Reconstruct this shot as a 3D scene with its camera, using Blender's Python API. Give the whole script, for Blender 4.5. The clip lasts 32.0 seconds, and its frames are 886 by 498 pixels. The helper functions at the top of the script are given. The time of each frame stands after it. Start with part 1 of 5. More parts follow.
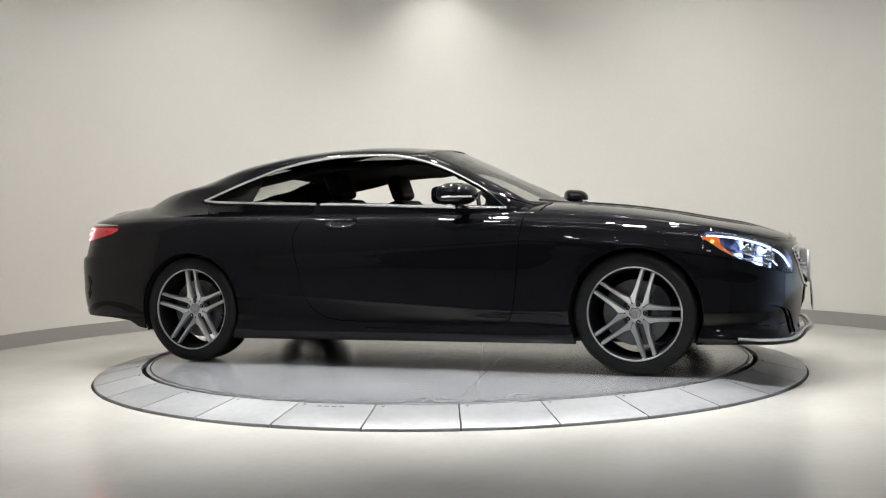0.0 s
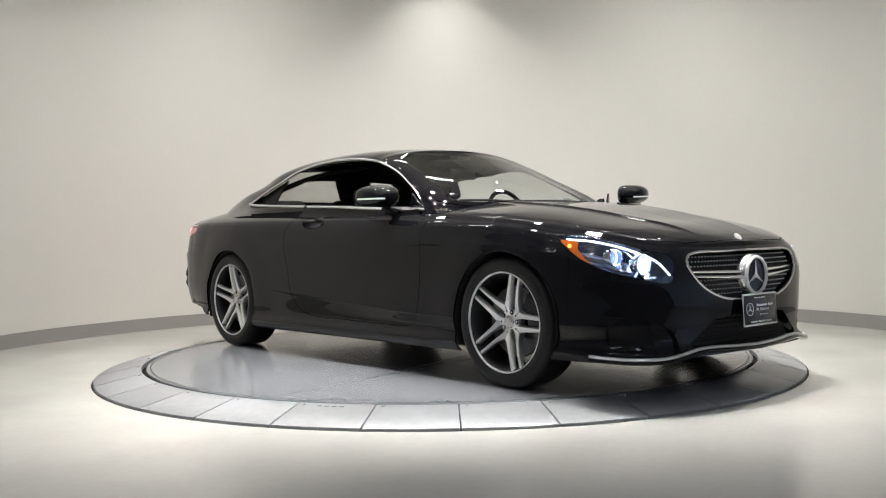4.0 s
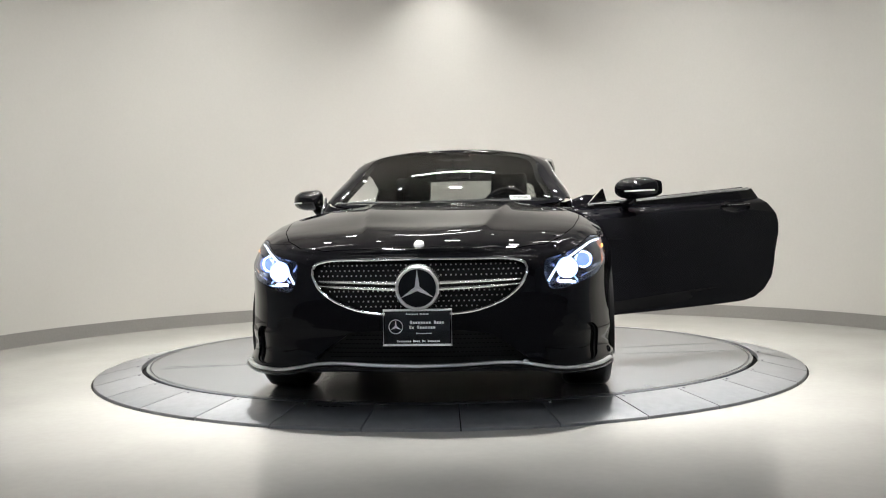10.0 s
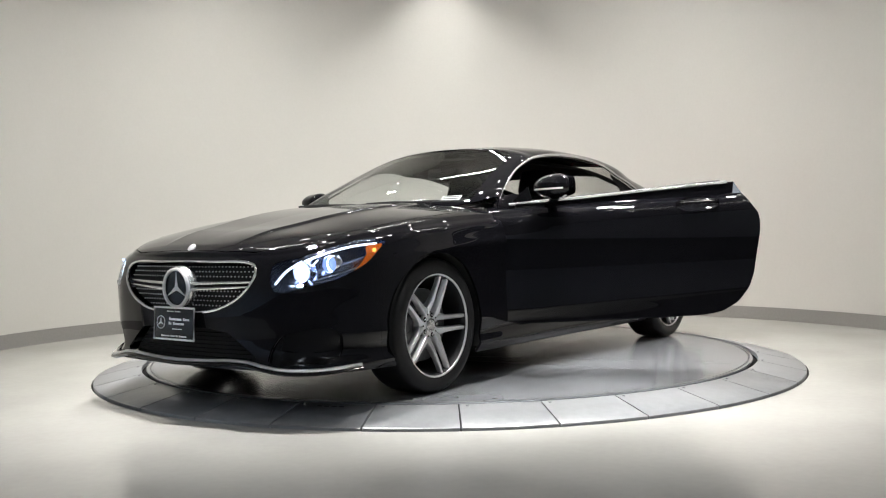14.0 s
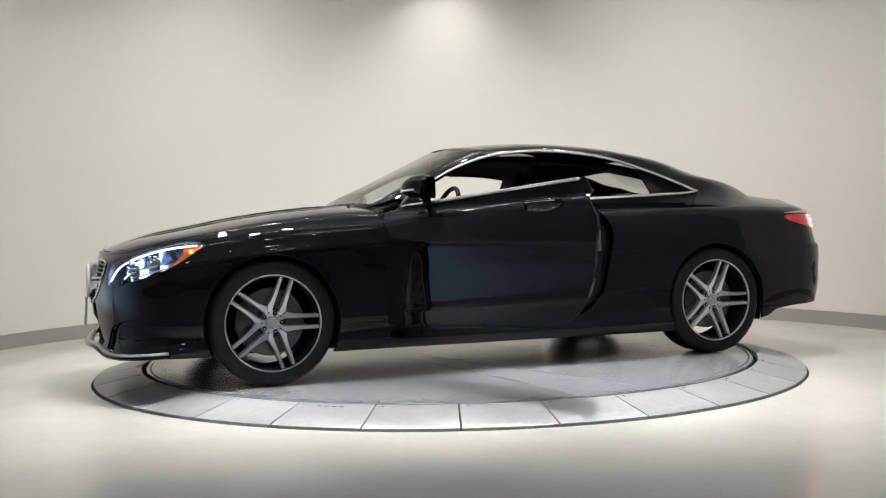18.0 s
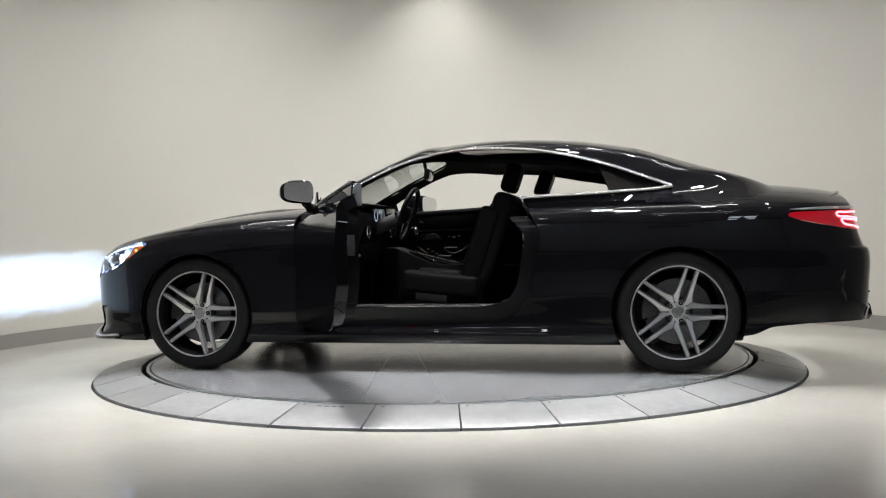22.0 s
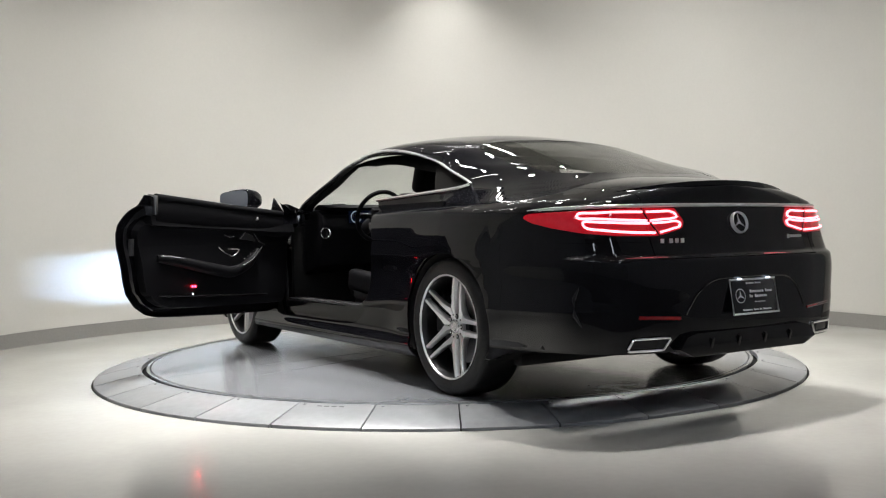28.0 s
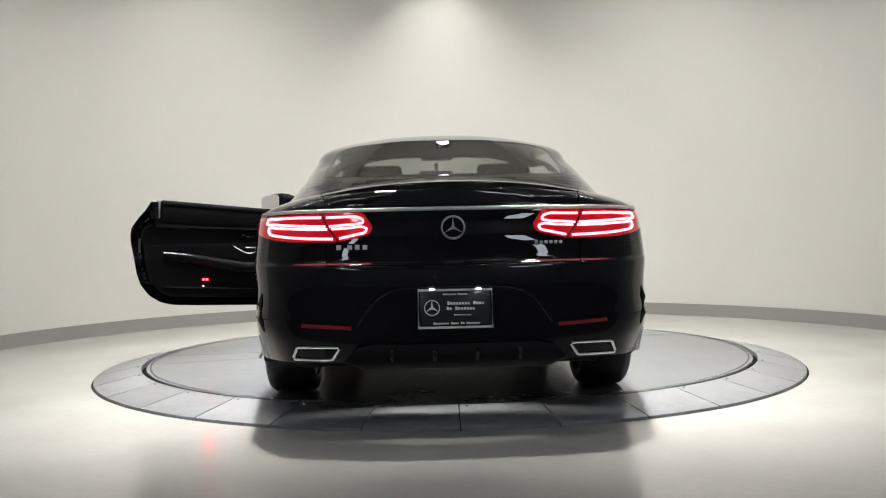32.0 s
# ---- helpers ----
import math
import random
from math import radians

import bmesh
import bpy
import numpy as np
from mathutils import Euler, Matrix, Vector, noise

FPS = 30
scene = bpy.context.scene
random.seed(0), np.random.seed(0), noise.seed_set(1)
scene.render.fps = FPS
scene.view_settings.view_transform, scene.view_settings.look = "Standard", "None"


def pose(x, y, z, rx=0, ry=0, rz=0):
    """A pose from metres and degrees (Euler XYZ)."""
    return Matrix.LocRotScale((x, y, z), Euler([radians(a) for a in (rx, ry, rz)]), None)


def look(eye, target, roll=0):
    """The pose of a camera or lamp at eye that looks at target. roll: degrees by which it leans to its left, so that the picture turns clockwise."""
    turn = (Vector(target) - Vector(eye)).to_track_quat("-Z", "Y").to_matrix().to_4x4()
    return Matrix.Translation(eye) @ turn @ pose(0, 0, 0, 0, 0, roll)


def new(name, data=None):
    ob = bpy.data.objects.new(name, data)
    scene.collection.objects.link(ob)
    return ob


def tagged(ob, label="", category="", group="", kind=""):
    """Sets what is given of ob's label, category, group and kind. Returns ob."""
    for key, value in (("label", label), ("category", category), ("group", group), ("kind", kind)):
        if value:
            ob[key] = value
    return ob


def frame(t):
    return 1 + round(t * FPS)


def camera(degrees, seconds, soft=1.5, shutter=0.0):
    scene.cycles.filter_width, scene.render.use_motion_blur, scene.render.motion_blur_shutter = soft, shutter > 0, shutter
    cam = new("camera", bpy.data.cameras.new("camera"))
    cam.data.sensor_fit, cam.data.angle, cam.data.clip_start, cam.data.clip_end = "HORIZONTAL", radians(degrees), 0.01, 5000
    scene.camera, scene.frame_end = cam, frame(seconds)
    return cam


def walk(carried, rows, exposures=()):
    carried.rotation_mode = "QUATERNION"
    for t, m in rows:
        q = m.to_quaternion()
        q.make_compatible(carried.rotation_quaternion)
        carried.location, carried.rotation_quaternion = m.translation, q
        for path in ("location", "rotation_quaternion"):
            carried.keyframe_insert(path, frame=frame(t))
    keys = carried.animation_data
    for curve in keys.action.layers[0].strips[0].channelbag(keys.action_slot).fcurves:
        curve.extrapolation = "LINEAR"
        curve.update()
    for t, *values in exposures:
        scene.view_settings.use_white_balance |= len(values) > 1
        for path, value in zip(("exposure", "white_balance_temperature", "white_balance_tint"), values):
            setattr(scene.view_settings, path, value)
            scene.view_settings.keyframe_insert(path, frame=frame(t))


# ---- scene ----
# camera: fixed on a stand, facing the turntable
cam = camera(50.10, 32.0, soft=1.1)
EYE = (0.0, -6.645, 0.836)
PAN, TILT, ROLL = -0.245, 1.022, -1.113
AIM = (EYE[0] + math.sin(radians(PAN)) * math.cos(radians(TILT)),
       EYE[1] + math.cos(radians(PAN)) * math.cos(radians(TILT)),
       EYE[2] - math.sin(radians(TILT)))
walk(cam, [(0.0, look(EYE, AIM, ROLL)), (32.0, look(EYE, AIM, ROLL))], exposures=[(0.0, 0.0), (20.0, 0.0), (21.0, -0.06), (22.0, -0.18), (25.0, -0.20), (28.0, -0.07), (29.5, 0.0), (32.0, 0.0)])

FLOOR_Z = -0.07
ROOM_R = 3.93
CEIL_Z = 4.1

# world: a closed room, only a trace of light
world = bpy.data.worlds.new("world")
scene.world = world
world.use_nodes = True
world.node_tree.nodes["Background"].inputs[0].default_value = (1.0, 0.95, 0.88, 1)
world.node_tree.nodes["Background"].inputs[1].default_value = 0.02


def area_lamp(name, at, target, size, watts, shape="DISK", size_y=None, colour=(1.0, 0.955, 0.89), spread=180):
    data = bpy.data.lights.new(name, "AREA")
    data.shape, data.size, data.energy, data.color = shape, size, watts, colour
    if size_y:
        data.size_y = size_y
    data.spread = radians(spread)
    ob = new(name, data)
    ob.matrix_world = look(at, target)
    return ob


# fittings under the dark ceiling: downlights in a ring, a strong one close to the back wall, linear lamps between
LAMP_COL = (1.0, 0.98, 0.945)
DOWN = [(-2.1, 0.2, 25, 116), (2.1, 0.2, 25, 116), (-1.7, 1.9, 24, 120), (1.7, 1.9, 24, 120), (-0.9, -0.45, 32, 66), (0.9, -0.45, 32, 66), (0.0, 0.9, 45, 122),
        (0.0, 3.33, 12, 96), (-0.9, -1.6, 24, 49), (0.9, -1.6, 24, 49)]
for lx, ly, watts, cone in DOWN:
    area_lamp("downlight_lamp", (lx, ly, CEIL_Z - 0.06), (lx, ly + (0.8 if cone > 100 else 0.0), 0), 0.20, watts, colour=LAMP_COL, spread=cone)
LINES = [(0.0, -1.1, 90), (0.0, 2.45, 90), (-1.9, 0.6, 90), (1.9, 0.6, 90), (-1.3, -3.6, 90), (1.3, -3.6, 90)]
SPOTS = [(x, y) for x in (-2.6, -0.85, 0.85, 2.6) for y in (-1.2, 1.2)] + [(x, y) for x in (-3.0, -1.8, -0.6, 0.6, 1.8, 3.0) for y in (-2.7, -4.4)] + [(-1.4, 3.0), (1.4, 3.0), (-2.9, 0.6), (2.9, 0.6)]
# ---------------------------------------------------------------- materials
def material(name, colour, rough=0.5, metal=0.0, coat=0.0, grain=0.0, grain_scale=30.0, stain=0.0, stain_scale=2.0,
             bump=0.0, bump_scale=80.0, placed=False, glow=None, glow_strength=0.0, spec=0.5, coat_rough=0.03):
    m = bpy.data.materials.new(name)
    m.use_nodes = True
    nt = m.node_tree
    b = nt.nodes["Principled BSDF"]
    b.inputs["Base Color"].default_value = (*colour, 1)
    b.inputs["Roughness"].default_value = rough
    b.inputs["Metallic"].default_value = metal
    b.inputs["Specular IOR Level"].default_value = spec
    b.inputs["Coat Weight"].default_value = coat
    b.inputs["Coat Roughness"].default_value = coat_rough
    if glow:
        b.inputs["Emission Color"].default_value = (*glow, 1)
        b.inputs["Emission Strength"].default_value = glow_strength
    if grain or stain or bump:
        co = nt.nodes.new("ShaderNodeNewGeometry" if placed else "ShaderNodeTexCoord")
        where = co.outputs["Position" if placed else "Object"]
    if grain or stain:
        base = nt.nodes.new("ShaderNodeRGB")
        base.outputs[0].default_value = (*colour, 1)
        out = base.outputs[0]
        rsum = None
        for amount, scale, detail in ((grain, grain_scale, 6), (stain, stain_scale, 8)):
            if not amount:
                continue
            n = nt.nodes.new("ShaderNodeTexNoise")
            n.inputs["Scale"].default_value = scale
            n.inputs["Detail"].default_value = detail
            nt.links.new(where, n.inputs["Vector"])
            r = nt.nodes.new("ShaderNodeMapRange")
            r.inputs[1].default_value, r.inputs[2].default_value = 0.3, 0.7
            r.inputs[3].default_value, r.inputs[4].default_value = 1 - amount, 1 + amount
            nt.links.new(n.outputs[0], r.inputs[0])
            mix = nt.nodes.new("ShaderNodeVectorMath")
            mix.operation = "SCALE"
            nt.links.new(out, mix.inputs[0])
            nt.links.new(r.outputs[0], mix.inputs["Scale"])
            out = mix.outputs[0]
            rsum = r.outputs[0]
        nt.links.new(out, b.inputs["Base Color"])
        mr = nt.nodes.new("ShaderNodeMath")
        mr.operation = "MULTIPLY"
        mr.inputs[1].default_value = rough
        nt.links.new(rsum, mr.inputs[0])
        nt.links.new(mr.outputs[0], b.inputs["Roughness"])
    if bump:
        n = nt.nodes.new("ShaderNodeTexNoise")
        n.inputs["Scale"].default_value = bump_scale
        n.inputs["Detail"].default_value = 4
        nt.links.new(where, n.inputs["Vector"])
        bn = nt.nodes.new("ShaderNodeBump")
        bn.inputs["Strength"].default_value = bump
        bn.inputs["Distance"].default_value = 0.002
        nt.links.new(n.outputs[0], bn.inputs["Height"])
        nt.links.new(bn.outputs[0], b.inputs["Normal"])
    return m


def thin_glass(name, tint):
    """A single sheet: clear body with a mirror-like surface reflection."""
    m = bpy.data.materials.new(name)
    m.use_nodes = True
    nt = m.node_tree
    nt.nodes.remove(nt.nodes["Principled BSDF"])
    tr = nt.nodes.new("ShaderNodeBsdfTransparent")
    tr.inputs[0].default_value = (*tint, 1)
    gl = nt.nodes.new("ShaderNodeBsdfGlossy")
    gl.inputs["Roughness"].default_value = 0.02
    lw = nt.nodes.new("ShaderNodeLayerWeight")
    lw.inputs[0].default_value = 0.5
    pw = nt.nodes.new("ShaderNodeMath")
    pw.operation = "POWER"
    pw.inputs[1].default_value = 5.0
    nt.links.new(lw.outputs["Facing"], pw.inputs[0])
    fr = nt.nodes.new("ShaderNodeMath")
    fr.operation = "MULTIPLY_ADD"
    fr.inputs[1].default_value, fr.inputs[2].default_value = 0.95, 0.035
    nt.links.new(pw.outputs[0], fr.inputs[0])
    mx = nt.nodes.new("ShaderNodeMixShader")
    nt.links.new(fr.outputs[0], mx.inputs[0])
    nt.links.new(tr.outputs[0], mx.inputs[1])
    nt.links.new(gl.outputs[0], mx.inputs[2])
    nt.links.new(mx.outputs[0], nt.nodes["Material Output"].inputs[0])
    return m


PAINT = material("black_car_paint", (0.005, 0.005, 0.0066), 0.3, 0.0, coat=1.0, spec=0.0, coat_rough=0.012)
PAINT.node_tree.nodes["Principled BSDF"].inputs["Coat IOR"].default_value = 1.39
GLOSS_BLACK = material("gloss_black", (0.008, 0.008, 0.009), 0.12, spec=0.3)
TRIM_BLACK = material("black_plastic", (0.012, 0.012, 0.013), 0.5, grain=0.2, grain_scale=300, bump=0.1, bump_scale=900)
LINER = material("dark_liner", (0.004, 0.004, 0.004), 0.8)
CHROME = material("chrome", (0.82, 0.82, 0.83), 0.08, 1.0)
SATIN = material("satin_aluminium", (0.70, 0.70, 0.71), 0.25, 1.0, grain=0.06, grain_scale=200)
ALLOY = material("alloy_silver", (0.74, 0.74, 0.75), 0.3, 0.85)
ALLOY_DARK = material("alloy_dark_grey", (0.045, 0.045, 0.048), 0.35, 0.8, grain=0.1, grain_scale=120)
STEEL = material("brake_steel", (0.15, 0.15, 0.155), 0.38, 1.0, grain=0.2, grain_scale=90)
RUBBER = material("tyre_rubber", (0.011, 0.011, 0.0115), 0.42, spec=0.25, grain=0.25, grain_scale=60, bump=0.2, bump_scale=400)
LEATHER = material("black_leather", (0.0045, 0.0045, 0.0056), 0.55, spec=0.09, grain=0.2, grain_scale=80, bump=0.25, bump_scale=350)
FABRIC = material("black_carpet", (0.008, 0.008, 0.008), 0.95, grain=0.4, grain_scale=300, bump=0.5, bump_scale=500)
HEADLINER = material("dark_headliner", (0.011, 0.0105, 0.010), 0.95, grain=0.2, grain_scale=200, spec=0.1)
WOOD = material("dark_glossy_veneer", (0.014, 0.009, 0.007), 0.12, coat=0.8, grain=0.35, grain_scale=25)
WINDSCREEN = thin_glass("windscreen_glass", (0.88, 0.90, 0.89))
REAR_GLASS = thin_glass("rear_window_glass", (0.86, 0.87, 0.86))
LAMP_GLASS = thin_glass("clear_lens", (0.92, 0.94, 0.96))
REFLECTOR = material("lamp_reflector", (0.13, 0.14, 0.18), 0.25, 1.0)
BADGE = material("badge_silver", (0.80, 0.80, 0.81), 0.42, 0.35)
BRIGHT = material("bright_chrome_trim", (0.80, 0.80, 0.81), 0.3, 0.7)
WINDOW_ALU = material("bright_window_trim", (0.66, 0.66, 0.66), 0.26, 0.75, grain=0.03, grain_scale=150)
MIRROR = material("mirror_glass", (0.85, 0.86, 0.87), 0.02, 1.0)
XENON = material("headlamp_glow", (0.9, 0.95, 1.0), 0.2, glow=(0.5, 0.64, 1.0), glow_strength=30)
BAFFLE = material("matt_black_baffle", (0.001, 0.001, 0.001), 1.0, spec=0.0)
# glow given to the reflector ribs in place of the lamp light they catch
RIB_GLOW = material("glowing_reflector_rib", (0.5, 0.55, 0.7), 0.15, 0.8, glow=(0.42, 0.58, 1.0), glow_strength=2.0)
LENS = material("projector_glass", (0.05, 0.06, 0.08), 0.04, 0.0, coat=1.0, glow=(0.22, 0.34, 1.0), glow_strength=1.6)
LENS_LIT = material("lit_projector_glass", (0.3, 0.35, 0.45), 0.05, coat=1.0, glow=(0.36, 0.5, 1.0), glow_strength=3.6)
BEAM = material("low_beam_arc", (0.9, 0.95, 1.0), 0.3, glow=(0.52, 0.72, 1.0), glow_strength=110000)
DRL = material("daytime_strip_glow", (0.9, 0.95, 1.0), 0.2, glow=(0.75, 0.86, 1.0), glow_strength=3.0)
AMBER = material("amber_reflector", (0.6, 0.12, 0.01), 0.2, coat=1.0, grain=0.3, grain_scale=150, glow=(1.0, 0.22, 0.02), glow_strength=0.16)
AMBER_BULB = material("amber_bulb_glow", (0.9, 0.4, 0.1), 0.3, glow=(1.0, 0.42, 0.08), glow_strength=2.2)
RED_LENS = material("red_lens", (0.14, 0.002, 0.005), 0.12, coat=1.0, grain=0.25, grain_scale=60, glow=(1.0, 0.008, 0.03), glow_strength=0.30)
RED_GLOW = material("red_tail_glow", (0.9, 0.1, 0.1), 0.3, glow=(1.0, 0.19, 0.23), glow_strength=4.8)
RED_REFLECTOR = material("red_reflector", (0.25, 0.004, 0.006), 0.15, coat=1.0, grain=0.1, grain_scale=200)
RED_LED = material("red_marker_glow", (0.9, 0.05, 0.05), 0.3, glow=(1.0, 0.006, 0.016), glow_strength=90)
SCREEN = material("blue_display", (0.01, 0.01, 0.02), 0.1, glow=(0.10, 0.24, 0.6), glow_strength=0.012)
DIAL = material("lit_dial_ring", (0.6, 0.7, 0.8), 0.4, glow=(0.55, 0.75, 1.0), glow_strength=0.13)
WHITE_INK = material("white_ink", (0.8, 0.8, 0.82), 0.5)
PLATE_BLACK = material("plate_black", (0.008, 0.009, 0.012), 0.25, coat=0.5)
PAPER = material("white_paper", (0.75, 0.75, 0.73), 0.8)

WALL = material("wall_paint", (0.68, 0.665, 0.625), 0.75, grain=0.012, grain_scale=40, stain=0.02, stain_scale=0.7, bump=0.05, bump_scale=250)
SKIRTING = material("grey_skirting", (0.30, 0.29, 0.275), 0.5, grain=0.04, grain_scale=60)
FLOOR = material("grey_white_epoxy_floor", (0.655, 0.645, 0.61), 0.22, grain=0.02, grain_scale=25, stain=0.06, stain_scale=1.2, coat=0.5, coat_rough=0.10)
CEILING = material("grey_ceiling_paint", (0.40, 0.39, 0.37), 0.9, grain=0.1, grain_scale=30)
HALL_SHEET = material("charcoal_floor_sheet", (0.11, 0.11, 0.115), 0.95, grain=0.3, grain_scale=200, bump=0.3, bump_scale=400)
DARK_WALL = material("grey_wall_paint", (0.46, 0.47, 0.49), 0.8, grain=0.05, grain_scale=30)
PLATE_STEEL = material("painted_steel_plate", (0.32, 0.33, 0.345), 0.30, 0.15, placed=True, grain=0.07, grain_scale=22, stain=0.07, stain_scale=3.0, bump=0.08, bump_scale=120)
# each plate is worn a little differently
_nt = PLATE_STEEL.node_tree
_bs = _nt.nodes["Principled BSDF"]
_src = _bs.inputs["Base Color"].links[0].from_socket
_oi = _nt.nodes.new("ShaderNodeObjectInfo")
_mr = _nt.nodes.new("ShaderNodeMapRange")
_mr.inputs[3].default_value, _mr.inputs[4].default_value = 0.86, 1.14
_nt.links.new(_oi.outputs["Random"], _mr.inputs[0])
_sc = _nt.nodes.new("ShaderNodeVectorMath")
_sc.operation = "SCALE"
_nt.links.new(_src, _sc.inputs[0])
_nt.links.new(_mr.outputs[0], _sc.inputs["Scale"])
_nt.links.new(_sc.outputs[0], _bs.inputs["Base Color"])
DISC_STEEL = material("painted_disc", (0.20, 0.207, 0.224), 0.2, 0.15, grain=0.05, grain_scale=18, stain=0.10, stain_scale=1.3, bump=0.006, bump_scale=150)
GAP = material("dark_gap", (0.01, 0.01, 0.01), 0.8)
LAMP_DISC = material("lit_diffuser", (0.9, 0.9, 0.9), 0.5, glow=(1.0, 0.98, 0.945), glow_strength=24)
LAMP_SPOT = material("lit_spot_lens", (0.9, 0.9, 0.9), 0.5, glow=(1.0, 0.98, 0.945), glow_strength=90)
FILL_PANEL = material("cool_fill_panel", (0.9, 0.9, 0.9), 0.5, glow=(0.82, 0.90, 1.0), glow_strength=13)
LAMP_LINE = material("lit_linear_diffuser", (0.9, 0.9, 0.9), 0.5, glow=(1.0, 0.98, 0.945), glow_strength=40)


# ---------------------------------------------------------------- mesh helpers
def finish(name, bm, mat, smooth=True):
    me = bpy.data.meshes.new(name)
    bm.normal_update()
    bm.to_mesh(me)
    bm.free()
    me.materials.append(mat)
    if smooth:
        for p in me.polygons:
            p.use_smooth = True
        me.set_sharp_from_angle(angle=radians(38))
    return me


def part(name, bm, mat, parent, label="", at=None, smooth=True):
    me = bm if isinstance(bm, bpy.types.Mesh) else finish(name, bm, mat, smooth)
    ob = new(name, me)
    ob.parent = parent
    if at is not None:
        ob.matrix_basis = at
    if label:
        tagged(ob, label)
    return ob


def box(sx, sy, sz, at=(0, 0, 0), bevel=0.0, bm=None, turn=None, seg=2):
    bm2 = bmesh.new()
    bmesh.ops.create_cube(bm2, size=1)
    for v in bm2.verts:
        v.co = Vector((v.co.x * sx, v.co.y * sy, v.co.z * sz))
    if bevel:
        bmesh.ops.bevel(bm2, geom=bm2.edges[:], offset=bevel, segments=seg, profile=0.6, affect="EDGES")
    m = Matrix.Translation(at) @ (turn if turn is not None else Matrix())
    bmesh.ops.transform(bm2, matrix=m, verts=bm2.verts[:])
    return merge(bm, bm2)


def merge(bm, bm2):
    if bm is None:
        return bm2
    me = bpy.data.meshes.new("tmp")
    bm2.to_mesh(me)
    bm2.free()
    bm.from_mesh(me)
    bpy.data.meshes.remove(me)
    return bm


def lathe(profile, n=48, axis="Y", bm=None, closed=False, at=(0, 0, 0), arc=2 * math.pi):
    """profile: (radius, height) pairs turned round the axis."""
    b = bmesh.new()
    rings = []
    full = arc > 6.28
    for k in range(n if full else n + 1):
        a = arc * k / n
        c, s = math.cos(a), math.sin(a)
        ring = []
        for r, h in profile:
            p = (r * c, h, r * s) if axis == "Y" else (r * c, r * s, h) if axis == "Z" else (h, r * c, r * s)
            ring.append(b.verts.new(Vector(p) + Vector(at)))
        rings.append(ring)
    m = len(profile)
    for k in range(n):
        a, c = rings[k], rings[(k + 1) % len(rings)]
        for j in range(m if closed else m - 1):
            j2 = (j + 1) % m
            b.faces.new((a[j], a[j2], c[j2], c[j]))
    bmesh.ops.remove_doubles(b, verts=b.verts[:], dist=1e-5)
    bmesh.ops.recalc_face_normals(b, faces=b.faces[:])
    return merge(bm, b)


def tube(points, radius, n=8, closed=False, bm=None, flat=1.0):
    """A round bar swept along points."""
    b = bmesh.new()
    pts = [Vector(p) for p in points]
    rings = []
    up = Vector((0, 0, 1))
    for i, p in enumerate(pts):
        a = pts[i - 1] if i or closed else p
        c = pts[(i + 1) % len(pts)] if i + 1 < len(pts) or closed else p
        d = (c - a).normalized()
        side = d.cross(up)
        if side.length < 1e-3:
            side = d.cross(Vector((0, 1, 0)))
        side.normalize()
        u = side.cross(d)
        rad = radius(i / (len(pts) - 1)) if callable(radius) else radius
        rings.append([b.verts.new(p + side * (rad * flat * math.cos(2 * math.pi * k / n)) + u * (rad * math.sin(2 * math.pi * k / n))) for k in range(n)])
    for i in range(len(rings) if closed else len(rings) - 1):
        r1, r2 = rings[i], rings[(i + 1) % len(rings)]
        for k in range(n):
            b.faces.new((r1[k], r1[(k + 1) % n], r2[(k + 1) % n], r2[k]))
    if not closed:
        b.faces.new(rings[0][::-1])
        b.faces.new(rings[-1])
    bmesh.ops.recalc_face_normals(b, faces=b.faces[:])
    return merge(bm, b)


def prism(poly, depth, axis="X", at=0.0, bm=None, bevel=0.0):
    """A 2D outline pushed along an axis, from at to at + depth. X: (y, z); Y: (x, z); Z: (x, y)."""
    b = bmesh.new()

    def put(p, h):
        return (h, p[0], p[1]) if axis == "X" else (p[0], h, p[1]) if axis == "Y" else (p[0], p[1], h)

    lo = [b.verts.new(put(p, at)) for p in poly]
    hi = [b.verts.new(put(p, at + depth)) for p in poly]
    n = len(poly)
    b.faces.new(lo)
    b.faces.new(hi[::-1])
    for i in range(n):
        b.faces.new((lo[i], hi[i], hi[(i + 1) % n], lo[(i + 1) % n]))
    bmesh.ops.recalc_face_normals(b, faces=b.faces[:])
    if bevel:
        bmesh.ops.bevel(b, geom=b.edges[:], offset=bevel, segments=2, profile=0.6, affect="EDGES")
    return merge(bm, b)


def catmull(points, n, closed=False):
    """n samples of a smooth curve through points, even by chord length."""
    P = np.array(points, float)
    if closed:
        P = np.vstack([P, P[:1]])
    t = np.concatenate([[0], np.cumsum(np.maximum(np.linalg.norm(np.diff(P, axis=0), axis=1), 1e-9) ** 0.7)])
    t /= t[-1]
    m = np.gradient(P, t, axis=0)
    # finite-difference slopes at the inner points
    for i in range(1, len(P) - 1):
        h0, h1 = t[i] - t[i - 1], t[i + 1] - t[i]
        m[i] = (h1 * (P[i] - P[i - 1]) / h0 + h0 * (P[i + 1] - P[i]) / h1) / (h0 + h1)
    if closed:
        h0, h1 = t[-1] - t[-2], t[1] - t[0]
        m[0] = m[-1] = (h1 * (P[-1] - P[-2]) / h0 + h0 * (P[1] - P[0]) / h1) / (h0 + h1)
    u = np.linspace(0, 1, n + 1)[:-1] if closed else np.linspace(0, 1, n)
    return hermite(t, P, m, u)


